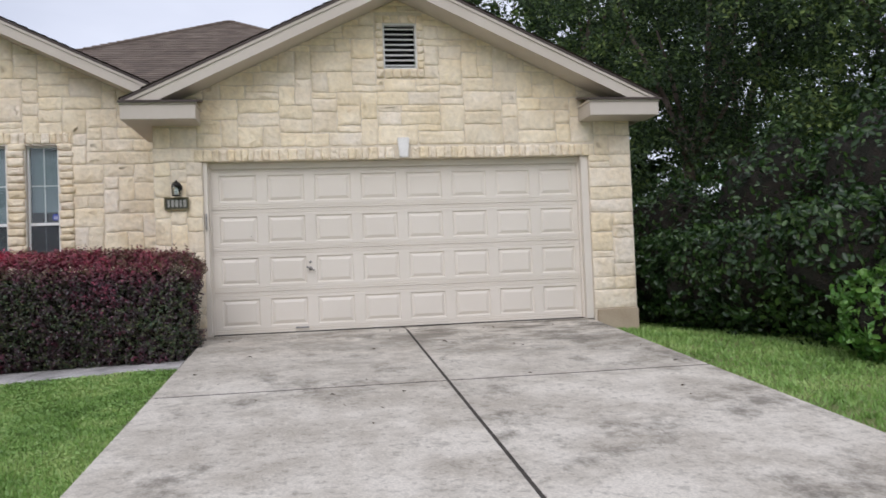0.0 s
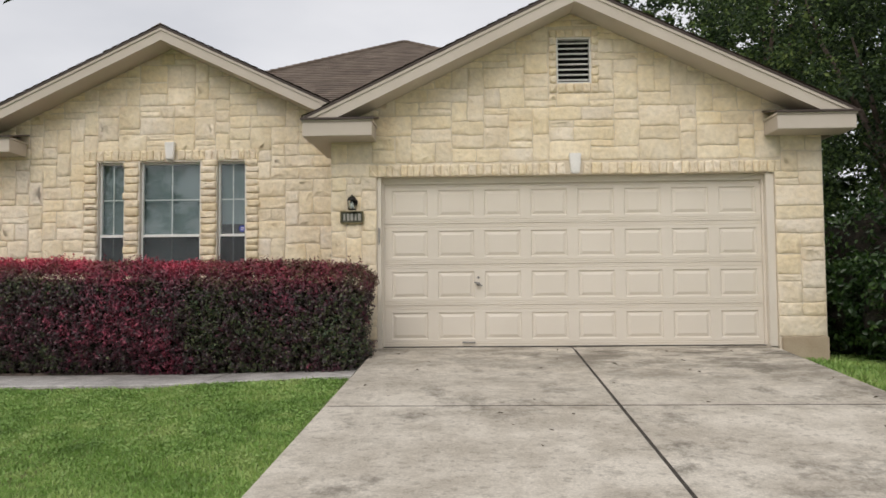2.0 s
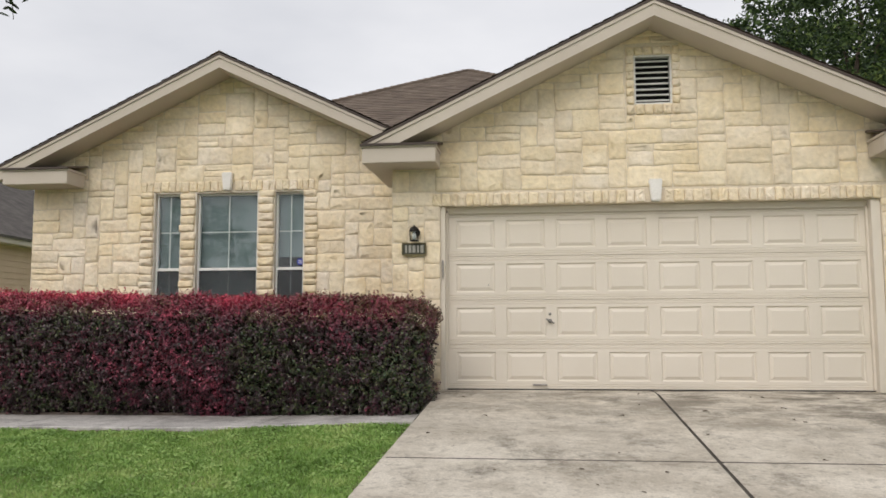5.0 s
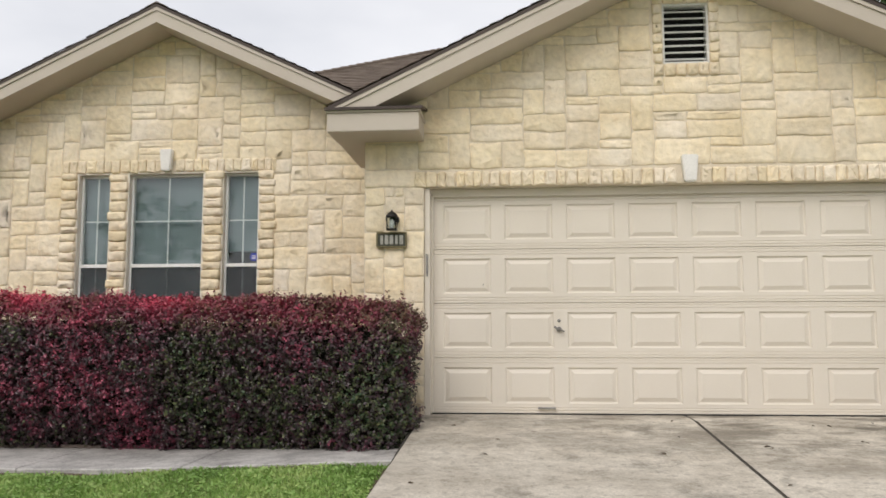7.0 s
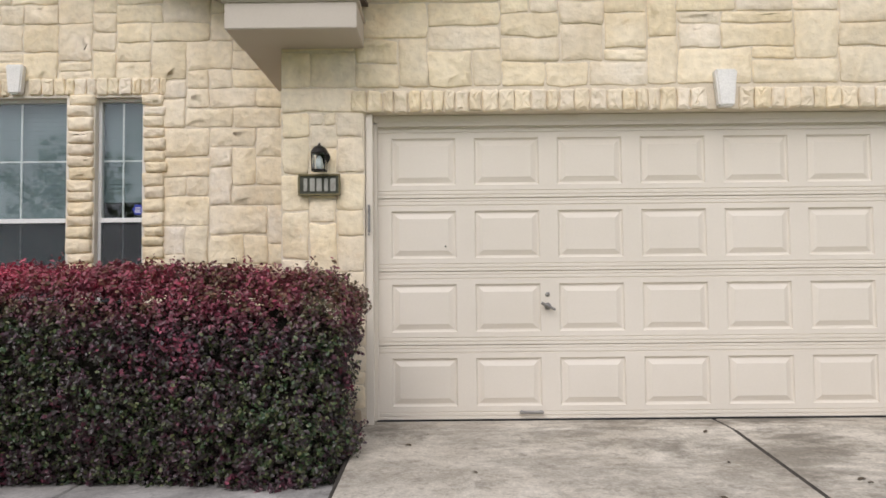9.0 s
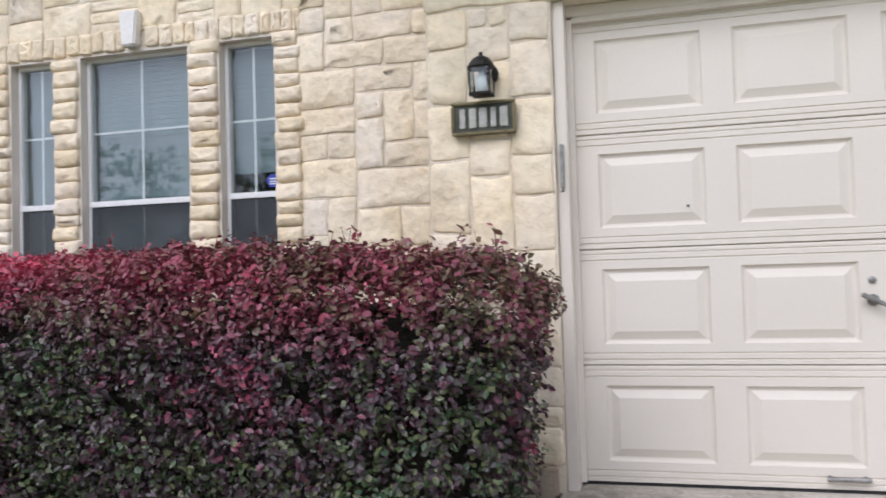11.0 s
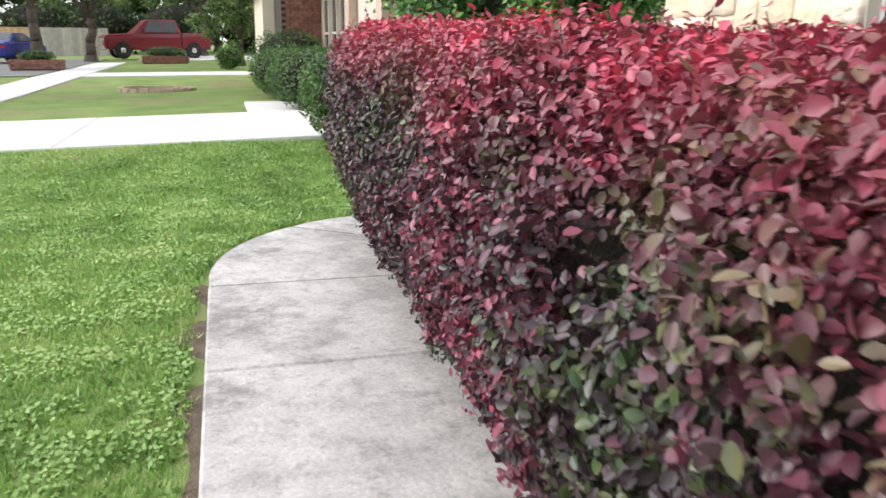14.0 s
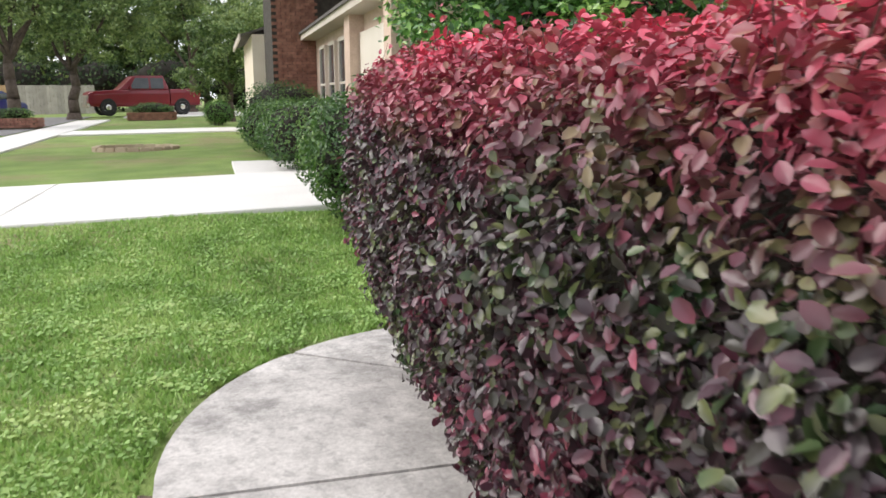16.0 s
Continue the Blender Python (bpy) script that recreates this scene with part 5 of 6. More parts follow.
while x < -0.4:
    tagged(bbox("edging", (x, x + 0.88, -0.455, -0.40, -0.5, walk_z(x) + 0.018 + 0.01 * rng.random()), M_EDGING, bed, bevel=0.012), "weathered bed edging")
    x += 0.9

# ---------------------------------------------------------------- grass
rng = np.random.default_rng(8)


def grass(name, count, xr, yr, keep, size, label):
    x, y = rng.uniform(*xr, count), rng.uniform(*yr, count)
    patchy = np.array([noise.noise((a * 1.1, b * 1.1, 2.0)) for a, b in zip(x, y)])
    rim = np.minimum(np.minimum(x - xr[0], xr[1] - x), np.minimum(y - yr[0], yr[1] - y)) / 1.6
    ok = np.array([keep(a, b) for a, b in zip(x, y)]) & (rng.random(count) < rim) & (patchy > -0.75 + 0.4 * rng.random(count))
    x, y = x[ok], y[ok]
    z = np.array([land(a, b) for a, b in zip(x, y)])
    n_ = len(x)
    h = size * (0.5 + 0.8 * rng.random(n_))
    a = rng.uniform(0, 2 * math.pi, n_)
    w = 0.007 + 0.009 * rng.random(n_)
    lx, ly = rng.normal(size=n_) * 0.6 * h, rng.normal(size=n_) * 0.6 * h
    V = np.empty((n_, 3, 3))
    V[:, 0] = np.column_stack([x - w * np.cos(a), y - w * np.sin(a), z - 0.01])
    V[:, 1] = np.column_stack([x + w * np.cos(a), y + w * np.sin(a), z - 0.01])
    V[:, 2] = np.column_stack([x + lx, y + ly, z + h])
    me = bpy.data.meshes.new(name)
    me.vertices.add(n_ * 3)
    me.vertices.foreach_set("co", V.reshape(-1))
    me.loops.add(n_ * 3)
    me.loops.foreach_set("vertex_index", np.arange(n_ * 3, dtype=np.int32))
    me.polygons.add(n_)
    me.polygons.foreach_set("loop_start", np.arange(0, n_ * 3, 3, dtype=np.int32))
    me.update(calc_edges=True)
    me.materials.append(M_GRASS)
    return tagged(new(name, me), label, "grass", kind="stuff")


def on_lawn(x, y):
    worn = -1.69 - 0.10 * max(0.0, noise.noise((x * 1.3, 4.0, 0)))
    if x > -6.0 and y > worn and noise.noise((x * 9, y * 9, 1.0)) > 0.1:
        return False
    if x > -0.10 + 0.05 * noise.noise((y * 2, 0, 0)):
        return False
    if y > -1.68 + 0.05 * noise.noise((x * 2, 1, 0)) and x > -6.0:
        return False
    if x <= -6.0 and (x + 5.95) ** 2 / 1.80 ** 2 + (y + 0.05) ** 2 / 1.62 ** 2 < 1:
        return False
    return not (x > -7.85 and y > -0.1)


grass("lawn_grass", 520000, (-12.0, 1.6), (-9.6, 2.6), lambda x, y: on_lawn(x, y) and (x > -11.1), 0.029, "short green lawn grass beside the walk")
grass("lawn_grass", 70000, (3.6, 10.0), (-9.0, 2.0), lambda x, y: x > 5.12 and not (x < 5.9 and y > -0.05), 0.05, "green lawn strip beside the driveway")

# worn earth along the edge of the walk and the driveway
worn_edge = tagged(patch_sheet("worn_edge", list(np.arange(-5.9, -0.2, 0.1)), [-1.84, -1.78, -1.72, -1.66, -1.6],
                   lambda x, y: land(x, y) + 0.008 - 0.35 * max(0.0, -1.65 - y - 0.13 * noise.noise((x * 2.3, y * 3, 5))), M_SOIL),
                   "bare trodden earth beside the walk", "soil", kind="structure")
drive_edge = tagged(patch_sheet("worn_edge", [-0.28, -0.2, -0.12, -0.04], list(np.arange(-9.0, -1.7, 0.15)),
                   lambda x, y: land(x, y) + 0.008 - 0.25 * max(0.0, -0.12 - x + 0.14 * noise.noise((y * 2.1, 0, 3)))  , M_SOIL), "bare earth along the driveway's edge", "soil", kind="structure")
# scattered dry leaves on the concrete
rng = np.random.default_rng(14)
for i in range(34):
    x, y = rng.uniform(0.1, 4.9), -0.25 - 4.5 * rng.random() ** 1.8
    z = drive_z(y)
    me_rng = rng.normal(size=(1, 3)) * 0.05
    leaf_ob = leaf_mesh("fallen_leaf", np.array([[0.0, 0.0, 0.006]]), np.array([[0.1, 0.1, 1.0]]) + me_rng, 0.045, M_SOIL, None, rng, spread=0.15, kind="")
    leaf_ob.location = (x, y, z)
    tagged(leaf_ob, "small dry brown leaf lying on the concrete", "leaf", group="fallen leaves")

# clover and creeping weeds through the turf
rng = np.random.default_rng(19)
cx, cy = rng.uniform(-11.0, -0.1, 170000), -5.6 + 6.2 * rng.random(170000) ** 0.8
clumped = np.array([noise.noise((a * 3.2, b * 3.2, 7.0)) for a, b in zip(cx, cy)])
ok = (clumped > -0.15 + 0.35 * rng.random(len(cx))) & (rng.random(len(cx)) < (cy + 5.6) / 1.5) & (rng.random(len(cx)) < (cx + 11.0) / 2.0) & np.array([on_lawn(a, b) for a, b in zip(cx, cy)])
cx, cy = cx[ok], cy[ok]
cz = np.array([land(a, b) for a, b in zip(cx, cy)]) + 0.012 + 0.022 * rng.random(len(cx))
clover = leaf_mesh("lawn_clover", np.column_stack([cx, cy, cz]), np.tile([0.0, 0.0, 1.0], (len(cx), 1)), 0.024, M_GRASS, None, rng, aspect=0.85, spread=0.45, simple=True)
tagged(clover, "low clover and creeping weeds through the lawn", "clover", kind="stuff")

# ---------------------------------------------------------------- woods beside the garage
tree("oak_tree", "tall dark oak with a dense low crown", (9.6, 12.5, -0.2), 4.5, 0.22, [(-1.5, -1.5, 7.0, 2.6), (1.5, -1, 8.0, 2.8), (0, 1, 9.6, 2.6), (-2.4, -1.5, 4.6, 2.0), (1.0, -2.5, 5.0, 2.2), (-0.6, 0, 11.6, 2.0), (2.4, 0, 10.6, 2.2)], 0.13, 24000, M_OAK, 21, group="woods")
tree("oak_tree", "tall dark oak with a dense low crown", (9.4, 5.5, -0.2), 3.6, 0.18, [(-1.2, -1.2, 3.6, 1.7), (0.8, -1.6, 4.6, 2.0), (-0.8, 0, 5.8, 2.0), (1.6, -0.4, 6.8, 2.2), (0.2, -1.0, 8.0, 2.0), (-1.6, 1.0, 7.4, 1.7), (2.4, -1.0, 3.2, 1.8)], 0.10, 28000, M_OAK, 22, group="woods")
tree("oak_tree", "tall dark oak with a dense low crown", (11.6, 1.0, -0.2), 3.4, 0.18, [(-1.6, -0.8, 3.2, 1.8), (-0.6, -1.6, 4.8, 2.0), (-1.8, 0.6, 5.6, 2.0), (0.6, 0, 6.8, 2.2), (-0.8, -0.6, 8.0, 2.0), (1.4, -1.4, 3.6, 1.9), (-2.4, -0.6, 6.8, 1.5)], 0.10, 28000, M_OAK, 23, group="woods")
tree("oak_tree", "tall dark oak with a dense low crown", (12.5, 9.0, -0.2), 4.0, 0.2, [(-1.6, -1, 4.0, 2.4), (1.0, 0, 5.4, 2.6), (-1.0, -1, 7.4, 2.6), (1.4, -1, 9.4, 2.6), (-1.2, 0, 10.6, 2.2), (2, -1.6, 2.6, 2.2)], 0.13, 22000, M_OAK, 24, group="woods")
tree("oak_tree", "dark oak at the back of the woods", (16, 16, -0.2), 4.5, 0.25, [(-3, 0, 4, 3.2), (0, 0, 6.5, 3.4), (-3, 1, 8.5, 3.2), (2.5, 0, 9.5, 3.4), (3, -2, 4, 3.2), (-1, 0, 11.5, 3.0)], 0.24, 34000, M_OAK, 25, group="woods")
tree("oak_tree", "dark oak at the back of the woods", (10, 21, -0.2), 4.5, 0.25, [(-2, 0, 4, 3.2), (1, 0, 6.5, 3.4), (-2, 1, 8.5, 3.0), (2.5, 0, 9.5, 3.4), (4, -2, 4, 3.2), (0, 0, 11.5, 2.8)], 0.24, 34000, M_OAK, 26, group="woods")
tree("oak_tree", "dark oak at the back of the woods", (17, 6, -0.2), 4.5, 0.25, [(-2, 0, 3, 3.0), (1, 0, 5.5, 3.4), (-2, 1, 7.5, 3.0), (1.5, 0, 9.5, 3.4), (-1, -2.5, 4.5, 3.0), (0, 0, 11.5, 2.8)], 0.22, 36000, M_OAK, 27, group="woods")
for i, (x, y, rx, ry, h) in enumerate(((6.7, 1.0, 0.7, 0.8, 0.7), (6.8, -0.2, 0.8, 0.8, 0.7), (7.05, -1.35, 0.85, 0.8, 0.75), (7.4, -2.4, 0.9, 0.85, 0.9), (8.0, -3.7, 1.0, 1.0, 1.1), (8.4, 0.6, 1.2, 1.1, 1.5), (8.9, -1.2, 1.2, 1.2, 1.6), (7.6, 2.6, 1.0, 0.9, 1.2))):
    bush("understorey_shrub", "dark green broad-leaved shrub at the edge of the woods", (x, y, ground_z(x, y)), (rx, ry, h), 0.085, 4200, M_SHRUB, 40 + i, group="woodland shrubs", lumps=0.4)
bush("bright_shrub", "bright green leafy shrub at the lawn's edge", (7.05, -3.45, ground_z(7.05, -3.45)), (0.5, 0.55, 0.48), 0.085, 2600, M_BRIGHT, 61, lumps=0.4)
side_fence = thing("side_fence", "dark weathered board fence in the shade of the woods", "fence", (7.2, 4.6, -0.25))
plank_mesh = None
for i in range(28):
    if plank_mesh is None:
        po = part("board", box(bmesh.new(), -0.066, 0.066, -0.01, 0.01, -0.1, 1.8, bevel=0.004), M_FENCE, side_fence)
        plank_mesh = po.data
    else:
        po = new("board", plank_mesh)
        po.parent = side_fence
    po.location = (-1.3 + 0.14 * i, 0, 0)
for z in (0.3, 1.4):
    bbox("rail", (-1.4, 2.6, 0.012, 0.05, z, z + 0.09), M_FENCE, side_fence)
sign = tagged(bbox("yard_sign", (7.34, 7.64, 4.54, 4.56, 1.02, 1.24), M_VENT, bevel=0.004), "small pale blank sign fixed to the fence", "sign")

# ---------------------------------------------------------------- tree over the front lawn, of which a low sprig hangs into view
yard_oak = tree("lawn_oak", "small-leaved oak on the front lawn with a drooping sprig", (-3.7, -8.8, ground_z(-3.7, -8.8)), 3.6, 0.16,
                [(-1.4, -0.6, 5.0, 1.5), (0.8, -1.0, 5.4, 1.6), (0, 0.6, 6.2, 1.5), (-0.4, -0.4, 7.0, 1.3), (1.4, 0.6, 5.9, 1.2)], 0.06, 12000, M_OAK, 71)
rng = np.random.default_rng(72)
bm = bmesh.new()
oak_at = Vector(yard_oak.location)
path_ = [Vector((-3.6, -8.7, 4.0)), Vector((-2.9, -7.9, 4.2)), Vector((-2.1, -7.0, 3.7)), Vector((-1.35, -6.4, 2.68))]
for p, q, r0 in zip(path_, path_[1:], (0.05, 0.035, 0.02)):
    tube(bm, p - oak_at, q - oak_at, r0, r0 * 0.65, 7)
SP = []
for i in range(9):
    tip = path_[-1] + Vector((rng.normal() * 0.28, rng.normal() * 0.2, -0.22 - 0.2 * rng.random()))
    tube(bm, path_[-1] - oak_at, tip - oak_at, 0.006, 0.002, 5)
    for k in range(16):
        SP.append(np.array(path_[-1].lerp(tip, 0.3 + 0.7 * rng.random()) - oak_at) + rng.normal(size=3) * 0.035)
part("drooping_limb", bm, M_BARK, yard_oak)
leaf_mesh("sprig", np.array(SP), np.tile([0.0, 0.0, 1.0], (len(SP), 1)), 0.06, M_OAK, yard_oak, rng, aspect=0.4, kind="")

# ---------------------------------------------------------------- the neighbour's plot
nd = tagged(bbox("neighbour_driveway", (-15.0, -11.15, -9.0, 0.75, -0.5, -0.2), M_PALE), "pale new concrete driveway next door", "driveway", kind="structure")
for v in nd.data.vertices:
    v.co.z = -0.02 + 0.027 * v.co.y - (0.3 if v.co.z < -0.3 else 0)
for xa, xb in ((-15.0, -13.05), (-13.05, -11.15)):
    for ya, yb in ((-8.9, -6.2), (-6.2, -3.4), (-3.4, 0.75)):
        slab(xa, xb, ya, yb, lambda x, y: 0.0 + 0.027 * y, M_PALE, nd, thick=0.12, gap=0.008)
entry = thing("entry_walk", "pale concrete walk to the neighbour's door", "walkway", kind="structure")
slab(-17.5, -15.02, -1.1, 0.1, lambda x, y: -0.03, M_PALE, entry, thick=0.15)
street_walk = thing("street_walk", "pale concrete pavement along the street", "pavement", kind="structure")
for i in range(18):
    slab(-15.2 - 1.6 * (i + 1), -15.2 - 1.6 * i, -7.3, -5.9, lambda x, y: ground_z(x, y) + 0.045, M_PALE, street_walk, thick=0.12)
far_drive = thing("far_driveway", "pale concrete driveway two houses along", "driveway", kind="structure")
slab(-32.5, -30.0, -5.85, 2.5, lambda x, y: ground_z(x, y) + 0.05, M_PALE, far_drive, thick=0.12)
slab(-56, -47.5, -5.7, 2.5, lambda x, y: ground_z(x, y) + 0.05, M_PALE, far_drive, thick=0.12)
road = tagged(patch_sheet("road", [-90, -60, -45, -30, -22, -10, 10, 60], [-22.0, -18, -14.6], lambda x, y: ground_z(x, y) + 0.012, M_ASPHALT), "grey asphalt street", "road", kind="structure")
far_road = tagged(patch_sheet("road", list(np.arange(-51, -29, 2.0)), list(np.arange(-15, -7.4, 1.5)), lambda x, y: ground_z(x, y) + 0.03, M_ASPHALT), "grey asphalt side street", "road", kind="structure")

ring = thing("stone_ring", "low oval ring of tan edging stones on the lawn", "planter", (-22.8, -3.05, -0.12))
rng = np.random.default_rng(3)
for i in range(22):
    a = 2 * math.pi * i / 22
    bm = box(bmesh.new(), -0.12, 0.12, -0.07, 0.07, -0.03, 0.085 + 0.02 * rng.random(), bevel=0.02, m=pose(0.75 * math.cos(a), 0.86 * math.sin(a), 0, 0, 0, math.degrees(a) + 90))
    part("stone", bm, M_BASE, ring)


def planter(at, size, seed):
    p = thing("brick_planter", "low brick planter with small shrubs", "planter", at, group="brick planters")
    w, d, h = size
    r = 0
    for course in range(4):
        n_ = int(2 * (w + d) / 0.24)
        for i in range(n_):
            s = (i + 0.5 * (course % 2)) / n_ * 2 * (w + d)
            if s < w:
                x, y, turn = s - w / 2, -d / 2, 0
            elif s < w + d:
                x, y, turn = w / 2, s - w - d / 2, 90
            elif s < 2 * w + d:
                x, y, turn = w / 2 - (s - w - d), d / 2, 0
            else:
                x, y, turn = -w / 2, d / 2 - (s - 2 * w - d), 90
            ob = new("brick", BRICK)
            ob.parent = p
            ob.matrix_local = pose(x, y, 0.05 + 0.085 * course, 0, 0, turn)
    bbox("soil", (-w / 2, w / 2, -d / 2, d / 2, -0.1, h - 0.06), M_SOIL, p)
    return p


bm = box(bmesh.new(), -0.112, 0.112, -0.05, 0.05, -0.037, 0.037, bevel=0.005)
BRICK = bpy.data.meshes.new("brick")
bm.to_mesh(BRICK)
bm.free()
BRICK.materials.append(M_BRICK)
planter((-43.0, -4.0, 0.05), (1.0, 2.0, 0.34), 1)
planter((-36.2, -8.3, 0.0), (1.1, 1.7, 0.34), 2)
bush("planter_shrub", "low dusty green shrub in a brick planter", (-43.0, -4.0, 0.30), (0.5, 0.9, 0.26), 0.06, 1500, M_BOX, 81)
bush("planter_shrub", "low dusty green shrub in a brick planter", (-36.2, -8.3, 0.26), (0.4, 0.65, 0.22), 0.06, 1200, M_BOX, 82)

for i, (x, y, r, h) in enumerate(((-10.5, 0.08, 0.72, 0.60), (-15.6, 0.1, 0.85, 0.55), (-17.4, 0.15, 0.8, 0.5), (-19.3, -0.05, 0.85, 0.52), (-21.2, 0.1, 0.9, 0.55), (-23.4, 0.3, 1.1, 0.75))):
    bush("clipped_shrub", "rounded clipped green shrub by the neighbour's house", (x, y, ground_z(x, y) + 0.02), (r, r, h), 0.04 if i == 0 else 0.05, 9000 if i == 0 else 4500, M_BOX, 90 + i, group="clipped shrubs", lumps=0.12)
bush("round_shrub", "bright round shrub by the far driveway", (-35.5, -1.15, 0.0), (0.55, 0.55, 0.46), 0.05, 2500, M_BRIGHT, 99)
tree("evergreen_tree", "bushy bright green evergreen between the two houses", (-11.2, 2.4, -0.15), 1.6, 0.12,
     [(-1.1, -0.6, 1.7, 1.0), (0.9, -0.6, 1.7, 1.0), (0.1, -1.1, 1.2, 1.0), (0.0, 0.0, 2.6, 1.15), (-1.1, 0.2, 2.7, 0.95), (1.2, 0.3, 2.2, 0.9), (-0.3, -0.5, 3.3, 0.8), (-1.0, -0.9, 2.5, 0.8)], 0.095, 36000, M_EVERGREEN, 101, flat=0.85)
bush("evergreen_shrub", "dense green shrub at the evergreen's foot", (-11.2, 2.6, -0.15), (1.6, 1.3, 1.45), 0.095, 9000, M_EVERGREEN, 102, lumps=0.3)

# neighbour's house: one-storey front with garage, taller brick part beyond
nh = thing("neighbour_house", "two-storey tan and brick house with grey shingled roofs", "house", (-18, 1.2, 0))
ho = Vector((-18, 1.2, 0))


def at_house(x0, x1, y0, y1, z0, z1):
    return (x0 - ho.x, x1 - ho.x, y0 - ho.y, y1 - ho.y, z0, z1)


bbox("wall", at_house(-24, -13.9, 2.0, 22.0, -0.4, 3.26), M_SIDING, nh)
bbox("wall", at_house(-24, -13.95, 1.2, 2.0, -0.4, 2.42), M_BLUSH, nh, "blush brick lower front")
bbox("wall", at_house(-23.98, -16.5, 2.3, 9.0, 3.08, 5.6), M_BLUSH, nh, "blush upper storey")
bay = bbox("wall", at_house(-27.0, -24.0, 0.14, 8.0, -0.4, 5.75), M_JOINT, nh, "red brick two-storey bay")
bbox("wall", at_house(-33.0, -27.0, -0.2, 9.0, -0.4, 2.75), M_STUCCO, nh, "cream lower wing")
bbox("pier", at_house(-17.9, -17.3, 0.95, 1.2, -0.4, 2.4), M_BLUSH, nh, "blush brick pier")
bbox("pier", at_house(-14.4, -13.92, 0.95, 1.2, -0.4, 2.4), M_BLUSH, nh, "blush brick pier")
bbox("garage_door", at_house(-17.25, -14.45, 1.12, 1.2, -0.05, 2.1), M_DOOR, nh, "tan garage door")
for i in range(3):
    x = -22.6 + 1.5 * i
    w = bbox("window", at_house(x, x + 0.8, 1.13, 1.2, 0.5, 2.1), M_CARGLASS, nh)
    for dims in ((x - 0.07, x, 1.1, 1.2, 0.45, 2.15), (x + 0.8, x + 0.87, 1.1, 1.2, 0.45, 2.15), (x, x + 0.8, 1.1, 1.2, 2.1, 2.17), (x, x + 0.8, 1.1, 1.2, 0.43, 0.5), (x, x + 0.8, 1.11, 1.2, 1.28, 1.33)):
        bbox("frame", at_house(*dims), M_TRIM, w)
bbox("fascia", at_house(-23.98, -13.5, 0.82, 0.86, 2.40, 2.56), M_TRIM, nh)
bbox("soffit", at_house(-23.98, -13.5, 0.86, 1.2, 2.40, 2.43), M_TRIM, nh)
bbox("fascia", at_house(-13.54, -13.5, 1.9, 22.4, 3.15, 3.33), M_TRIM, nh)
bbox("soffit", at_house(-13.9, -13.54, 1.9, 22.4, 3.15, 3.18), M_TRIM, nh)
# lap siding on the wall that faces the evergreen
for i in range(20):
    bm = prism(bmesh.new(), [(-13.9 - ho.x, -0.35 + 0.17 * i), (-13.875 - ho.x, -0.35 + 0.17 * i), (-13.893 - ho.x, -0.18 + 0.17 * i), (-13.9 - ho.x, -0.18 + 0.17 * i)], (2.0 - ho.y, 22.0 - ho.y))
    part("lap_board", bm, M_SIDING, nh)
bm = bmesh.new()
c = [Vector(p) - ho for p in ((-23.98, 1.85, 3.35), (-13.45, 1.85, 3.35), (-13.45, 22.4, 3.35), (-23.98, 22.4, 3.35))]
r1, r2 = Vector((-18.7, 5.9, 6.7)) - ho, Vector((-18.7, 17.2, 6.7)) - ho
for quad in ([c[0], c[1], r1], [c[1], c[2], r2, r1], [c[2], c[3], r2], [c[3], c[0], r1, r2]):
    roof_slab(bm, [tuple(p) for p in quad])
low_roof = part("roof", bm, M_SHINGLE_GREY, nh)
rise = (r1 - c[1]).z
bm = bmesh.new()
roof_slab(bm, [tuple(Vector(p) - ho) for p in ((-23.98, 0.78, 2.58), (-13.45, 0.78, 2.58), (-13.45, 2.1, 3.12), (-23.98, 2.1, 3.12))])
part("roof", bm, M_SHINGLE_GREY, nh, "low pent roof over the front")
slope_len = math.hypot(5.25, rise)
shingles("shingle_cover", c[1], c[2], (-5.25, 0, rise), slope_len, (5.1 / slope_len, 5.1 / slope_len), M_SHINGLE_GREY, low_roof)
bm = bmesh.new()
c = [Vector(p) - ho for p in ((-27.4, -0.4, 5.75), (-16.1, -0.4, 5.75), (-16.1, 9.4, 5.75), (-27.4, 9.4, 5.75))]
r1, r2 = Vector((-22, 4.9, 7.6)) - ho, Vector((-20.5, 4.9, 7.6)) - ho
for quad in ([c[0], c[1], r2, r1], [c[1], c[2], r2], [c[2], c[3], r1, r2], [c[3], c[0], r1]):
    roof_slab(bm, [tuple(p) for p in quad])
part("roof", bm, M_SHINGLE_GREY, nh)
bm = bmesh.new()
roof_slab(bm, [tuple(Vector(p) - ho) for p in ((-33.4, -0.5, 2.75), (-27.0, -0.5, 2.75), (-27.0, 4.0, 4.2), (-33.4, 4.0, 4.2))])
part("roof", bm, M_SHINGLE_GREY, nh)
bbox("fascia", at_house(-33.4, -27.0, -0.54, -0.5, 2.6, 2.77), M_TRIM, nh)
row = 0
z = -0.05
count_ = 0
brick_verts, brick_faces = [], []
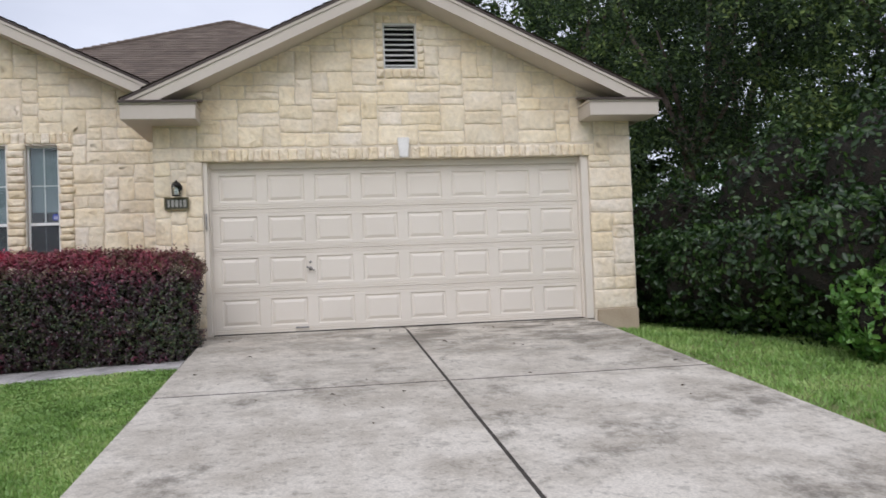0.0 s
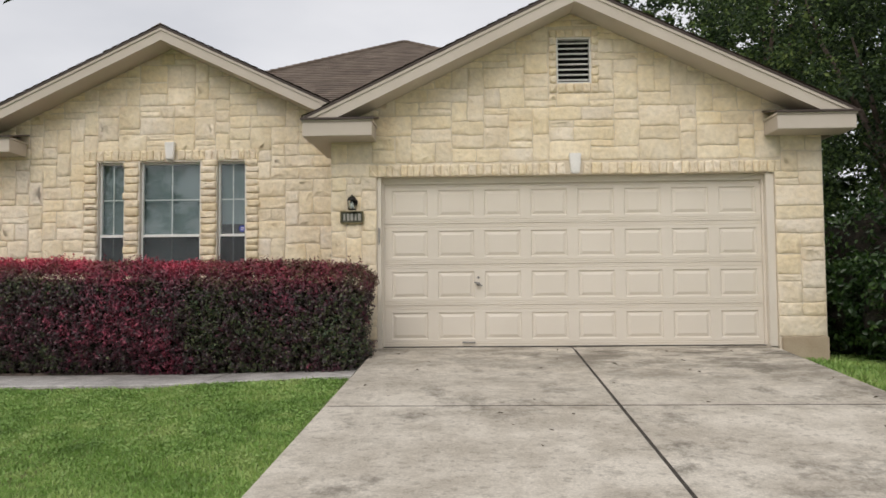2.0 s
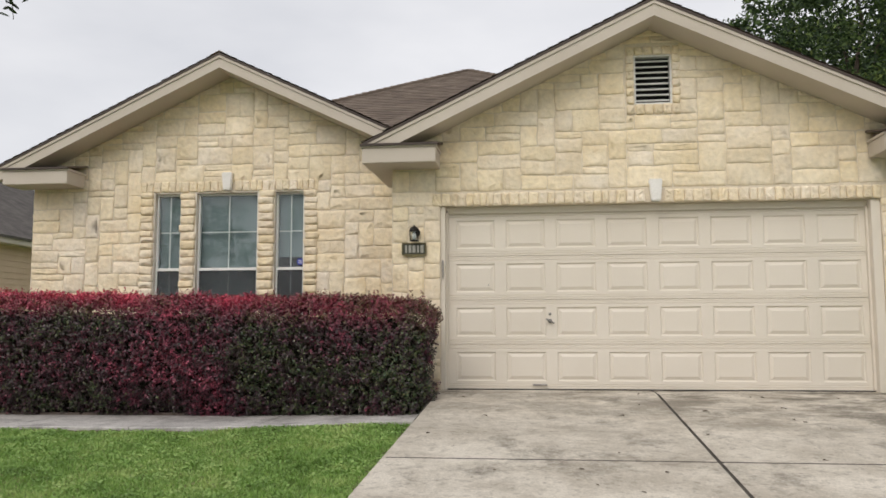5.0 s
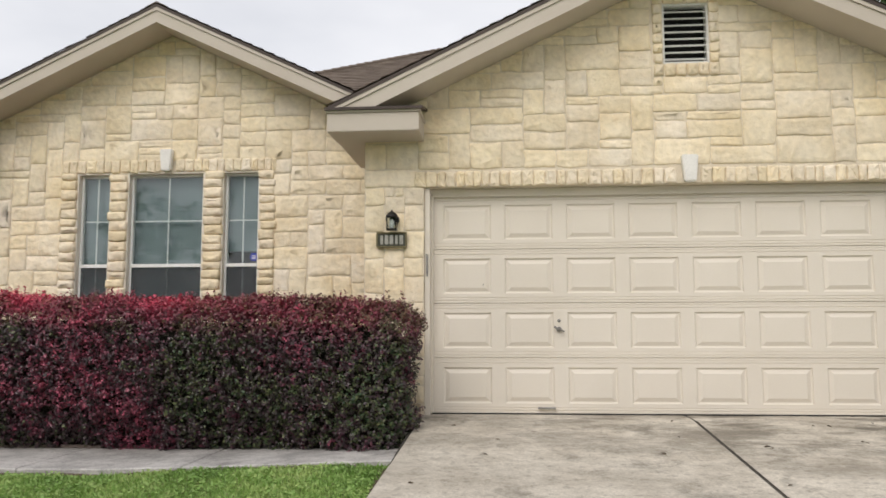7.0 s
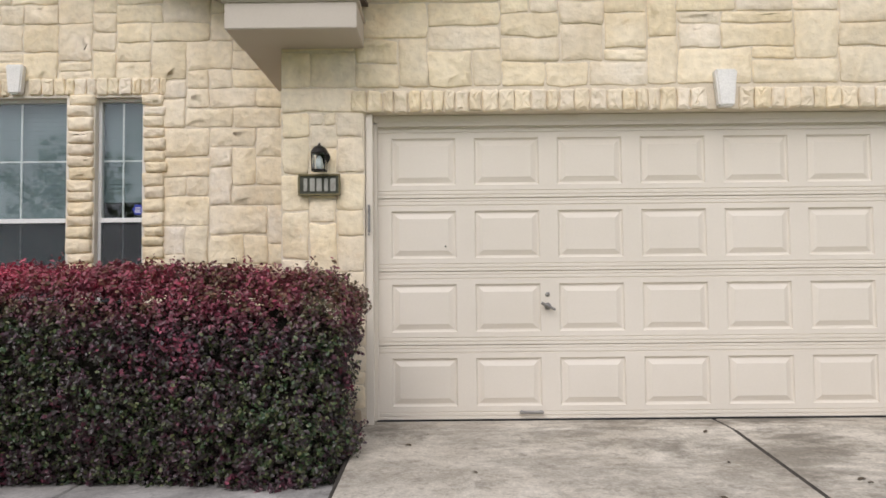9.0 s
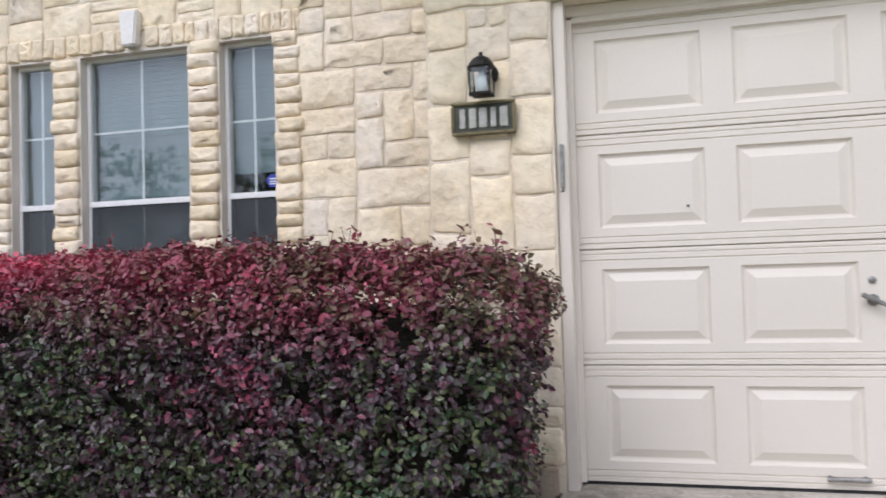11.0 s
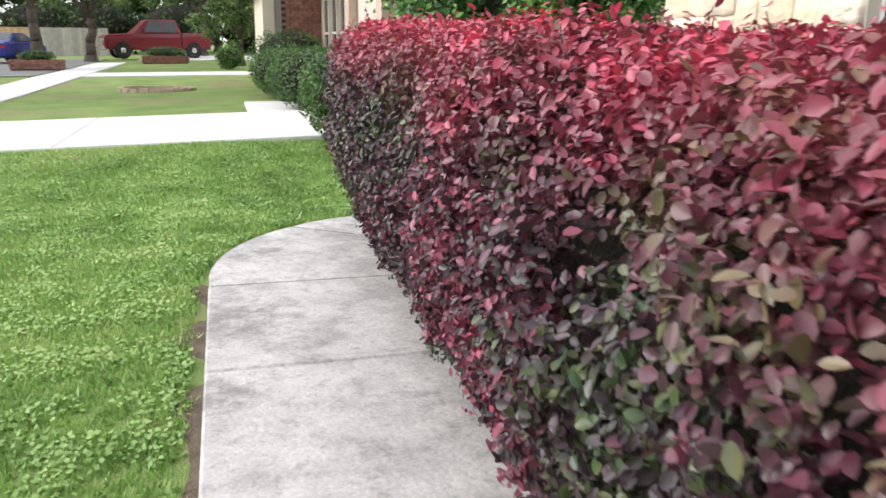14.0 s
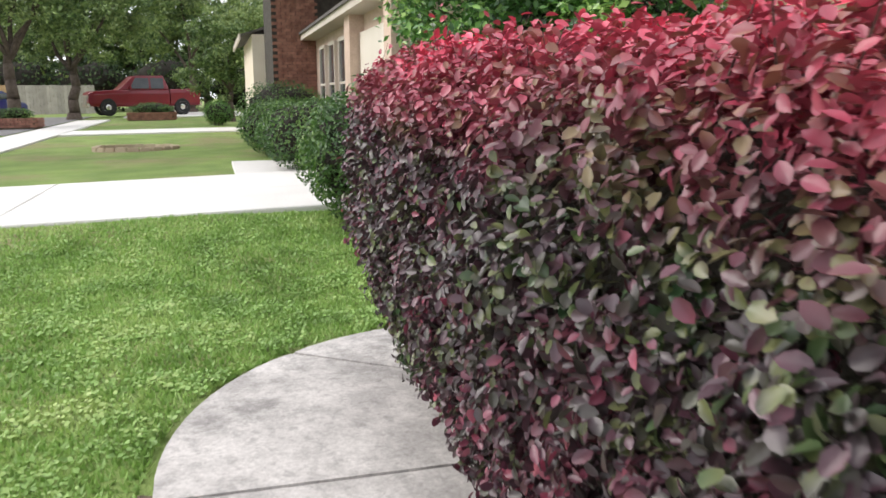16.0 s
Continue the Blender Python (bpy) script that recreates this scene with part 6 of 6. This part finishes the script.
while z < 5.7:
    y = 0.14 + (0.115 if row % 2 else 0.0)
    while y < 1.15:
        k = len(brick_verts)
        yb, ye, za, zb, xo = y - ho.y + 0.005, min(y + 0.225, 1.2) - ho.y, z + 0.005, z + 0.072, -24.0 - ho.x
        if count_ < 280 and z < 4.2:
            ob = new("brick", BRICK)
            ob.parent = bay
            ob.matrix_local = pose(xo - 0.035, (yb + ye) / 2, (za + zb) / 2, 0, 0, 90)
            count_ += 1
        else:
            brick_verts += [(xo, yb, za), (xo, ye, za), (xo, ye, zb), (xo, yb, zb), (xo + 0.014, yb + 0.004, za + 0.004), (xo + 0.014, ye - 0.004, za + 0.004), (xo + 0.014, ye - 0.004, zb - 0.004), (xo + 0.014, yb + 0.004, zb - 0.004)]
            brick_faces += [(k + 4, k + 5, k + 6, k + 7), (k, k + 1, k + 5, k + 4), (k + 1, k + 2, k + 6, k + 5), (k + 2, k + 3, k + 7, k + 6), (k + 3, k, k + 4, k + 7)]
        y += 0.235
    z += 0.078
    row += 1
tagged(mesh_object("brickwork", brick_verts, brick_faces, M_BRICK, bay), kind="stuff")
wcol = thing("far_house", "cream house with a shingled roof among trees", "house", (-44, 9, 0))
bbox("wall", (-5, 5, -3, 5, -0.3, 3.0), M_STUCCO, wcol)
bm = bmesh.new()
for quad in ([(-5.5, -3.5, 3), (5.5, -3.5, 3), (2, 1, 5.4), (-2, 1, 5.4)], [(5.5, -3.5, 3), (5.5, 5.5, 3), (2, 1, 5.4)], [(5.5, 5.5, 3), (-5.5, 5.5, 3), (-2, 1, 5.4), (2, 1, 5.4)], [(-5.5, 5.5, 3), (-5.5, -3.5, 3), (-2, 1, 5.4)]):
    roof_slab(bm, quad)
part("roof", bm, M_SHINGLE_GREY, wcol)
for i in range(3):
    bbox("window", (4.98, 5.03, -2.2 + 2.2 * i, -1.2 + 2.2 * i, 0.9, 2.2), M_CARGLASS, wcol)


# ---------------------------------------------------------------- vehicles
def hull(bm, sections):
    """A body lofted through cross-sections: (x, half width low, half width high, z low, z shoulder, z high)."""
    rows2 = []
    for x, wl_, wh, z0, zs, z1 in sections:
        rows2.append([bm.verts.new((x, s * a, z)) for s, a, z in ((-1, wl_ * 0.92, z0), (-1, wl_, z0 + 0.12), (-1, wl_, zs), (-1, wh, z1), (1, wh, z1), (1, wl_, zs), (1, wl_, z0 + 0.12), (1, wl_ * 0.92, z0))])
    for p, q in zip(rows2, rows2[1:]):
        for i in range(8):
            bm.faces.new((p[i], p[(i + 1) % 8], q[(i + 1) % 8], q[i]))
    bm.faces.new(rows2[0])
    bm.faces.new(rows2[-1][::-1])
    bmesh.ops.bevel(bm, geom=[e for e in bm.edges], offset=0.025, segments=1, affect="EDGES")
    return bm


def wheels(car, xs2, half, r):
    for x in xs2:
        for s in (-1, 1):
            tyre = part("tyre", lathe(bmesh.new(), [(r * 0.62, -0.11), (r * 0.94, -0.11), (r, -0.07), (r, 0.07), (r * 0.94, 0.11), (r * 0.62, 0.11)], 22, pose(x, s * half, r, 90)), M_RUBBER, car)
            bm = lathe(bmesh.new(), [(r * 0.05, 0.118), (r * 0.2, 0.12), (r * 0.55, 0.09), (r * 0.63, 0.112), (r * 0.63, -0.112), (r * 0.05, -0.11)], 18, pose(x, s * half, r, 90 if s < 0 else -90))
            part("rim", bm, M_CHROME, tyre)


truck = thing("pickup_truck", "dark red pickup truck parked across a driveway", "truck", (-51, -5.0, 0.10))
truck.rotation_euler = (0, 0, radians(-74))
truck.scale = (1.0, 1.0, 1.1)
part("body", hull(bmesh.new(), [(2.85, 0.90, 0.85, 0.50, 0.90, 1.06), (2.6, 0.97, 0.9, 0.46, 1.02, 1.18), (1.5, 0.98, 0.9, 0.44, 1.06, 1.23), (1.2, 0.98, 0.92, 0.44, 1.06, 1.22), (-1.25, 0.98, 0.94, 0.44, 1.06, 1.22)]), M_RED, truck)
part("bed", hull(bmesh.new(), [(-1.28, 0.98, 0.95, 0.46, 1.08, 1.27), (-2.85, 0.98, 0.95, 0.50, 1.10, 1.30)]), M_RED, truck)
part("cab", hull(bmesh.new(), [(1.32, 0.88, 0.86, 1.12, 1.20, 1.25), (0.52, 0.86, 0.70, 1.12, 1.4, 1.90), (-1.0, 0.86, 0.70, 1.12, 1.4, 1.92), (-1.24, 0.87, 0.80, 1.12, 1.25, 1.36)]), M_RED, truck)
for s in (-1, 1):
    for xa, xb in ((-0.22, 0.78), (-0.98, -0.32)):
        bm = bmesh.new()
        q = [bm.verts.new(p) for p in ((xa, s * 0.885, 1.29), (xb, s * 0.885, 1.29), (xb - (0.32 if xb > 0.5 else 0), s * 0.745, 1.79), (xa, s * 0.745, 1.79))]
        q2 = [bm.verts.new(v.co + Vector((0, s * 0.02, 0.01))) for v in q]
        bm.faces.new(q2)
        for i in range(4):
            bm.faces.new((q[i], q[(i + 1) % 4], q2[(i + 1) % 4], q2[i]))
        part("side_window", bm, M_CARGLASS, truck)
    bbox("headlight", (2.72, 2.87, s * 0.72 - 0.16, s * 0.72 + 0.16, 0.80, 1.0), M_CHROME, truck, "clear headlight", bevel=0.02)
    bbox("mirror", (0.72, 0.82, s * 1.02 - 0.1, s * 1.02 + 0.1, 1.24, 1.42), M_RED, truck, bevel=0.02)
    bbox("tail_light", (-2.88, -2.78, s * 0.88 - 0.07, s * 0.88 + 0.07, 0.85, 1.2), M_TAIL, truck, bevel=0.01)
bbox("windscreen", (-0.02, 0.02, -0.68, 0.68, 0.0, 0.78), M_CARGLASS, truck, m=pose(1.28, 0, 1.24, 0, -50, 0))
bbox("grille", (2.80, 2.89, -0.55, 0.55, 0.62, 0.98), M_CHROME, truck, "chrome grille", bevel=0.02)
bbox("bumper", (2.78, 2.98, -0.95, 0.95, 0.40, 0.62), M_CHROME, truck, "chrome front bumper", bevel=0.04)
bbox("bumper", (-3.0, -2.82, -0.95, 0.95, 0.45, 0.62), M_CHROME, truck, "chrome rear bumper", bevel=0.04)
wheels(truck, (1.9, -1.9), 0.90, 0.42)

car = thing("sedan_car", "dark blue sedan parked at the kerb", "car", (-46.0, -11.3, ground_z(-46.0, -11.3) + 0.03))
car.rotation_euler = (0, 0, radians(168))
part("body", hull(bmesh.new(), [(2.3, 0.72, 0.6, 0.35, 0.60, 0.68), (1.9, 0.87, 0.78, 0.25, 0.74, 0.84), (0.8, 0.90, 0.84, 0.22, 0.84, 0.95), (-1.3, 0.90, 0.84, 0.22, 0.90, 1.0), (-2.1, 0.86, 0.76, 0.28, 0.90, 1.0), (-2.3, 0.78, 0.66, 0.38, 0.82, 0.92)]), M_NAVY, car)
part("cabin", hull(bmesh.new(), [(0.95, 0.80, 0.76, 0.9, 0.94, 0.97), (0.1, 0.80, 0.60, 0.9, 1.05, 1.40), (-0.9, 0.80, 0.60, 0.9, 1.05, 1.41), (-1.75, 0.78, 0.72, 0.9, 0.96, 1.0)]), M_NAVY, car)
bbox("rear_window", (-0.02, 0.02, -0.6, 0.6, 0.0, 0.72), M_CARGLASS, car, m=pose(-1.66, 0, 1.02, 0, 61, 0))
for s in (-1, 1):
    bm = box(bmesh.new(), -0.95, 0.25, -0.008, 0.008, 0.0, 0.30, bevel=0.004, m=pose(-0.1, s * 0.815, 1.02, s * 27, 0, 0))
    part("side_window", bm, M_CARGLASS, car)
    bbox("tail_light", (-2.31, -2.15, s * 0.62 - 0.16, s * 0.62 + 0.16, 0.70, 0.84), M_TAIL, car, bevel=0.02)
bbox("plate", (-2.335, -2.30, -0.16, 0.16, 0.56, 0.70), M_WHITE, car, "blank pale plate", bevel=0.004)
bbox("bumper", (-2.36, -2.2, -0.82, 0.82, 0.34, 0.52), M_NAVY, car, bevel=0.04)
wheels(car, (1.4, -1.4), 0.80, 0.32)

# ---------------------------------------------------------------- street trees, fence and far woods
tree("street_tree", "spreading street oak with grey trunk", (-37.2, -8.4, -0.05), 3.0, 0.24, [(-1, -1.4, 4.6, 2.0), (0.5, 1.4, 4.8, 2.0), (1.0, -0.4, 5.8, 2.2), (-1.2, 0.4, 6.6, 2.2), (0.2, -2.6, 5.2, 1.9), (0.4, 2.6, 6.0, 1.8)], 0.18, 20000, M_STREET, 111, group="street trees")
tree("street_tree", "spreading street oak with grey trunk", (-46.5, -7.8, 0.0), 2.8, 0.26, [(-1, -1.6, 4.4, 2.0), (0.5, 1.6, 4.6, 2.2), (1.0, -0.4, 5.8, 2.4), (-1.2, 0.6, 7.0, 2.4), (0.2, 3.0, 5.6, 2.0)], 0.19, 20000, M_STREET, 112, group="street trees")
tree("street_tree", "spreading street oak with grey trunk", (-56, -2.5, 0.0), 3.0, 0.26, [(-1, -2.6, 5.4, 2.6), (0.5, 1.6, 5.6, 2.6), (1.0, -0.4, 7.6, 2.8), (-1.2, 3.6, 6.2, 2.6)], 0.24, 18000, M_STREET, 113, group="street trees")
tree("palm_like_tree", "dense dark green garden tree", (-39.5, -0.6, 0.0), 1.6, 0.14, [(0, -0.7, 2.0, 1.2), (0, 0.8, 2.3, 1.3), (0.3, 0, 3.4, 1.4), (-0.3, 0.6, 4.4, 1.1)], 0.15, 12000, M_STREET, 114)
tree("street_tree", "leaning tree close to the street", (-22.5, -9.6, -0.3), 3.2, 0.2, [(0, 0, 4.8, 1.9), (0.5, 1.4, 5.8, 1.8), (-0.5, -1.4, 5.4, 1.8)], 0.14, 12000, M_OAK, 115, group="street trees")
bush("street_shrub", "dark green shrub by the pavement", (-25.5, -9.6, -0.3), (1.0, 1.1, 0.75), 0.09, 2600, M_BOX, 116)
rng = np.random.default_rng(77)
for i in range(12):
    x, y = -66 - 10 * rng.random(), -34 + 5.4 * i + rng.normal()
    tree("wood_tree", "tall tree in the wood behind the houses", (x, y, 0.1), 4.0, 0.3, [(rng.normal(), -1.8, 3.6 + rng.random(), 3.0), (rng.normal(), 1.8, 4.4 + rng.random(), 3.0), (0, rng.normal(), 7.4, 3.4), (0, rng.normal() * 2, 10.0 + rng.random() * 2, 3.0)], 0.5, 9000, M_STREET, 200 + i, group="far woods")
back_fence = thing("back_fence", "weathered board fence along the street, part new wood", "fence", (-60, -14.5, 0.08))
plank_mesh = {}
for i in range(78):
    y = -9.5 + 0.2 * i
    mat = M_FENCE_NEW if y < 1.2 else M_FENCE
    if mat.name not in plank_mesh:
        po = part("board", box(bmesh.new(), -0.012, 0.012, -0.096, 0.096, -0.1, 1.75, bevel=0.004), mat, back_fence)
        plank_mesh[mat.name] = po.data
    else:
        po = new("board", plank_mesh[mat.name])
        po.parent = back_fence
    po.location = (0, y, 0.03 * rng.random())
for z in (0.3, 1.4):
    bbox("rail", (-0.06, -0.014, -9.6, 6.0, z, z + 0.09), M_FENCE, back_fence)
# across the street, behind the walk's start: trees that the windows mirror
for i in range(6):
    tree("opposite_tree", "broad tree across the street", (-26 + 9.5 * i + rng.normal(), -30 + rng.normal(), -0.8), 3.5, 0.25, [(-1.5, 0, 4.4, 2.6), (1.5, 0, 5.0, 2.8), (0, 0, 7.2, 2.8)], 0.34, 2600, M_OAK, 300 + i, group="trees across the street")

for i in range(9):
    y = -30 + 5.2 * i + rng.normal() * 0.6
    bush("wood_thicket", "dark thicket under the far trees", (-62.5 - 3 * rng.random(), y, 0.0), (2.2, 3.0, 1.9), 0.3, 1500, M_OAK, 400 + i, group="far thickets", lumps=0.35)
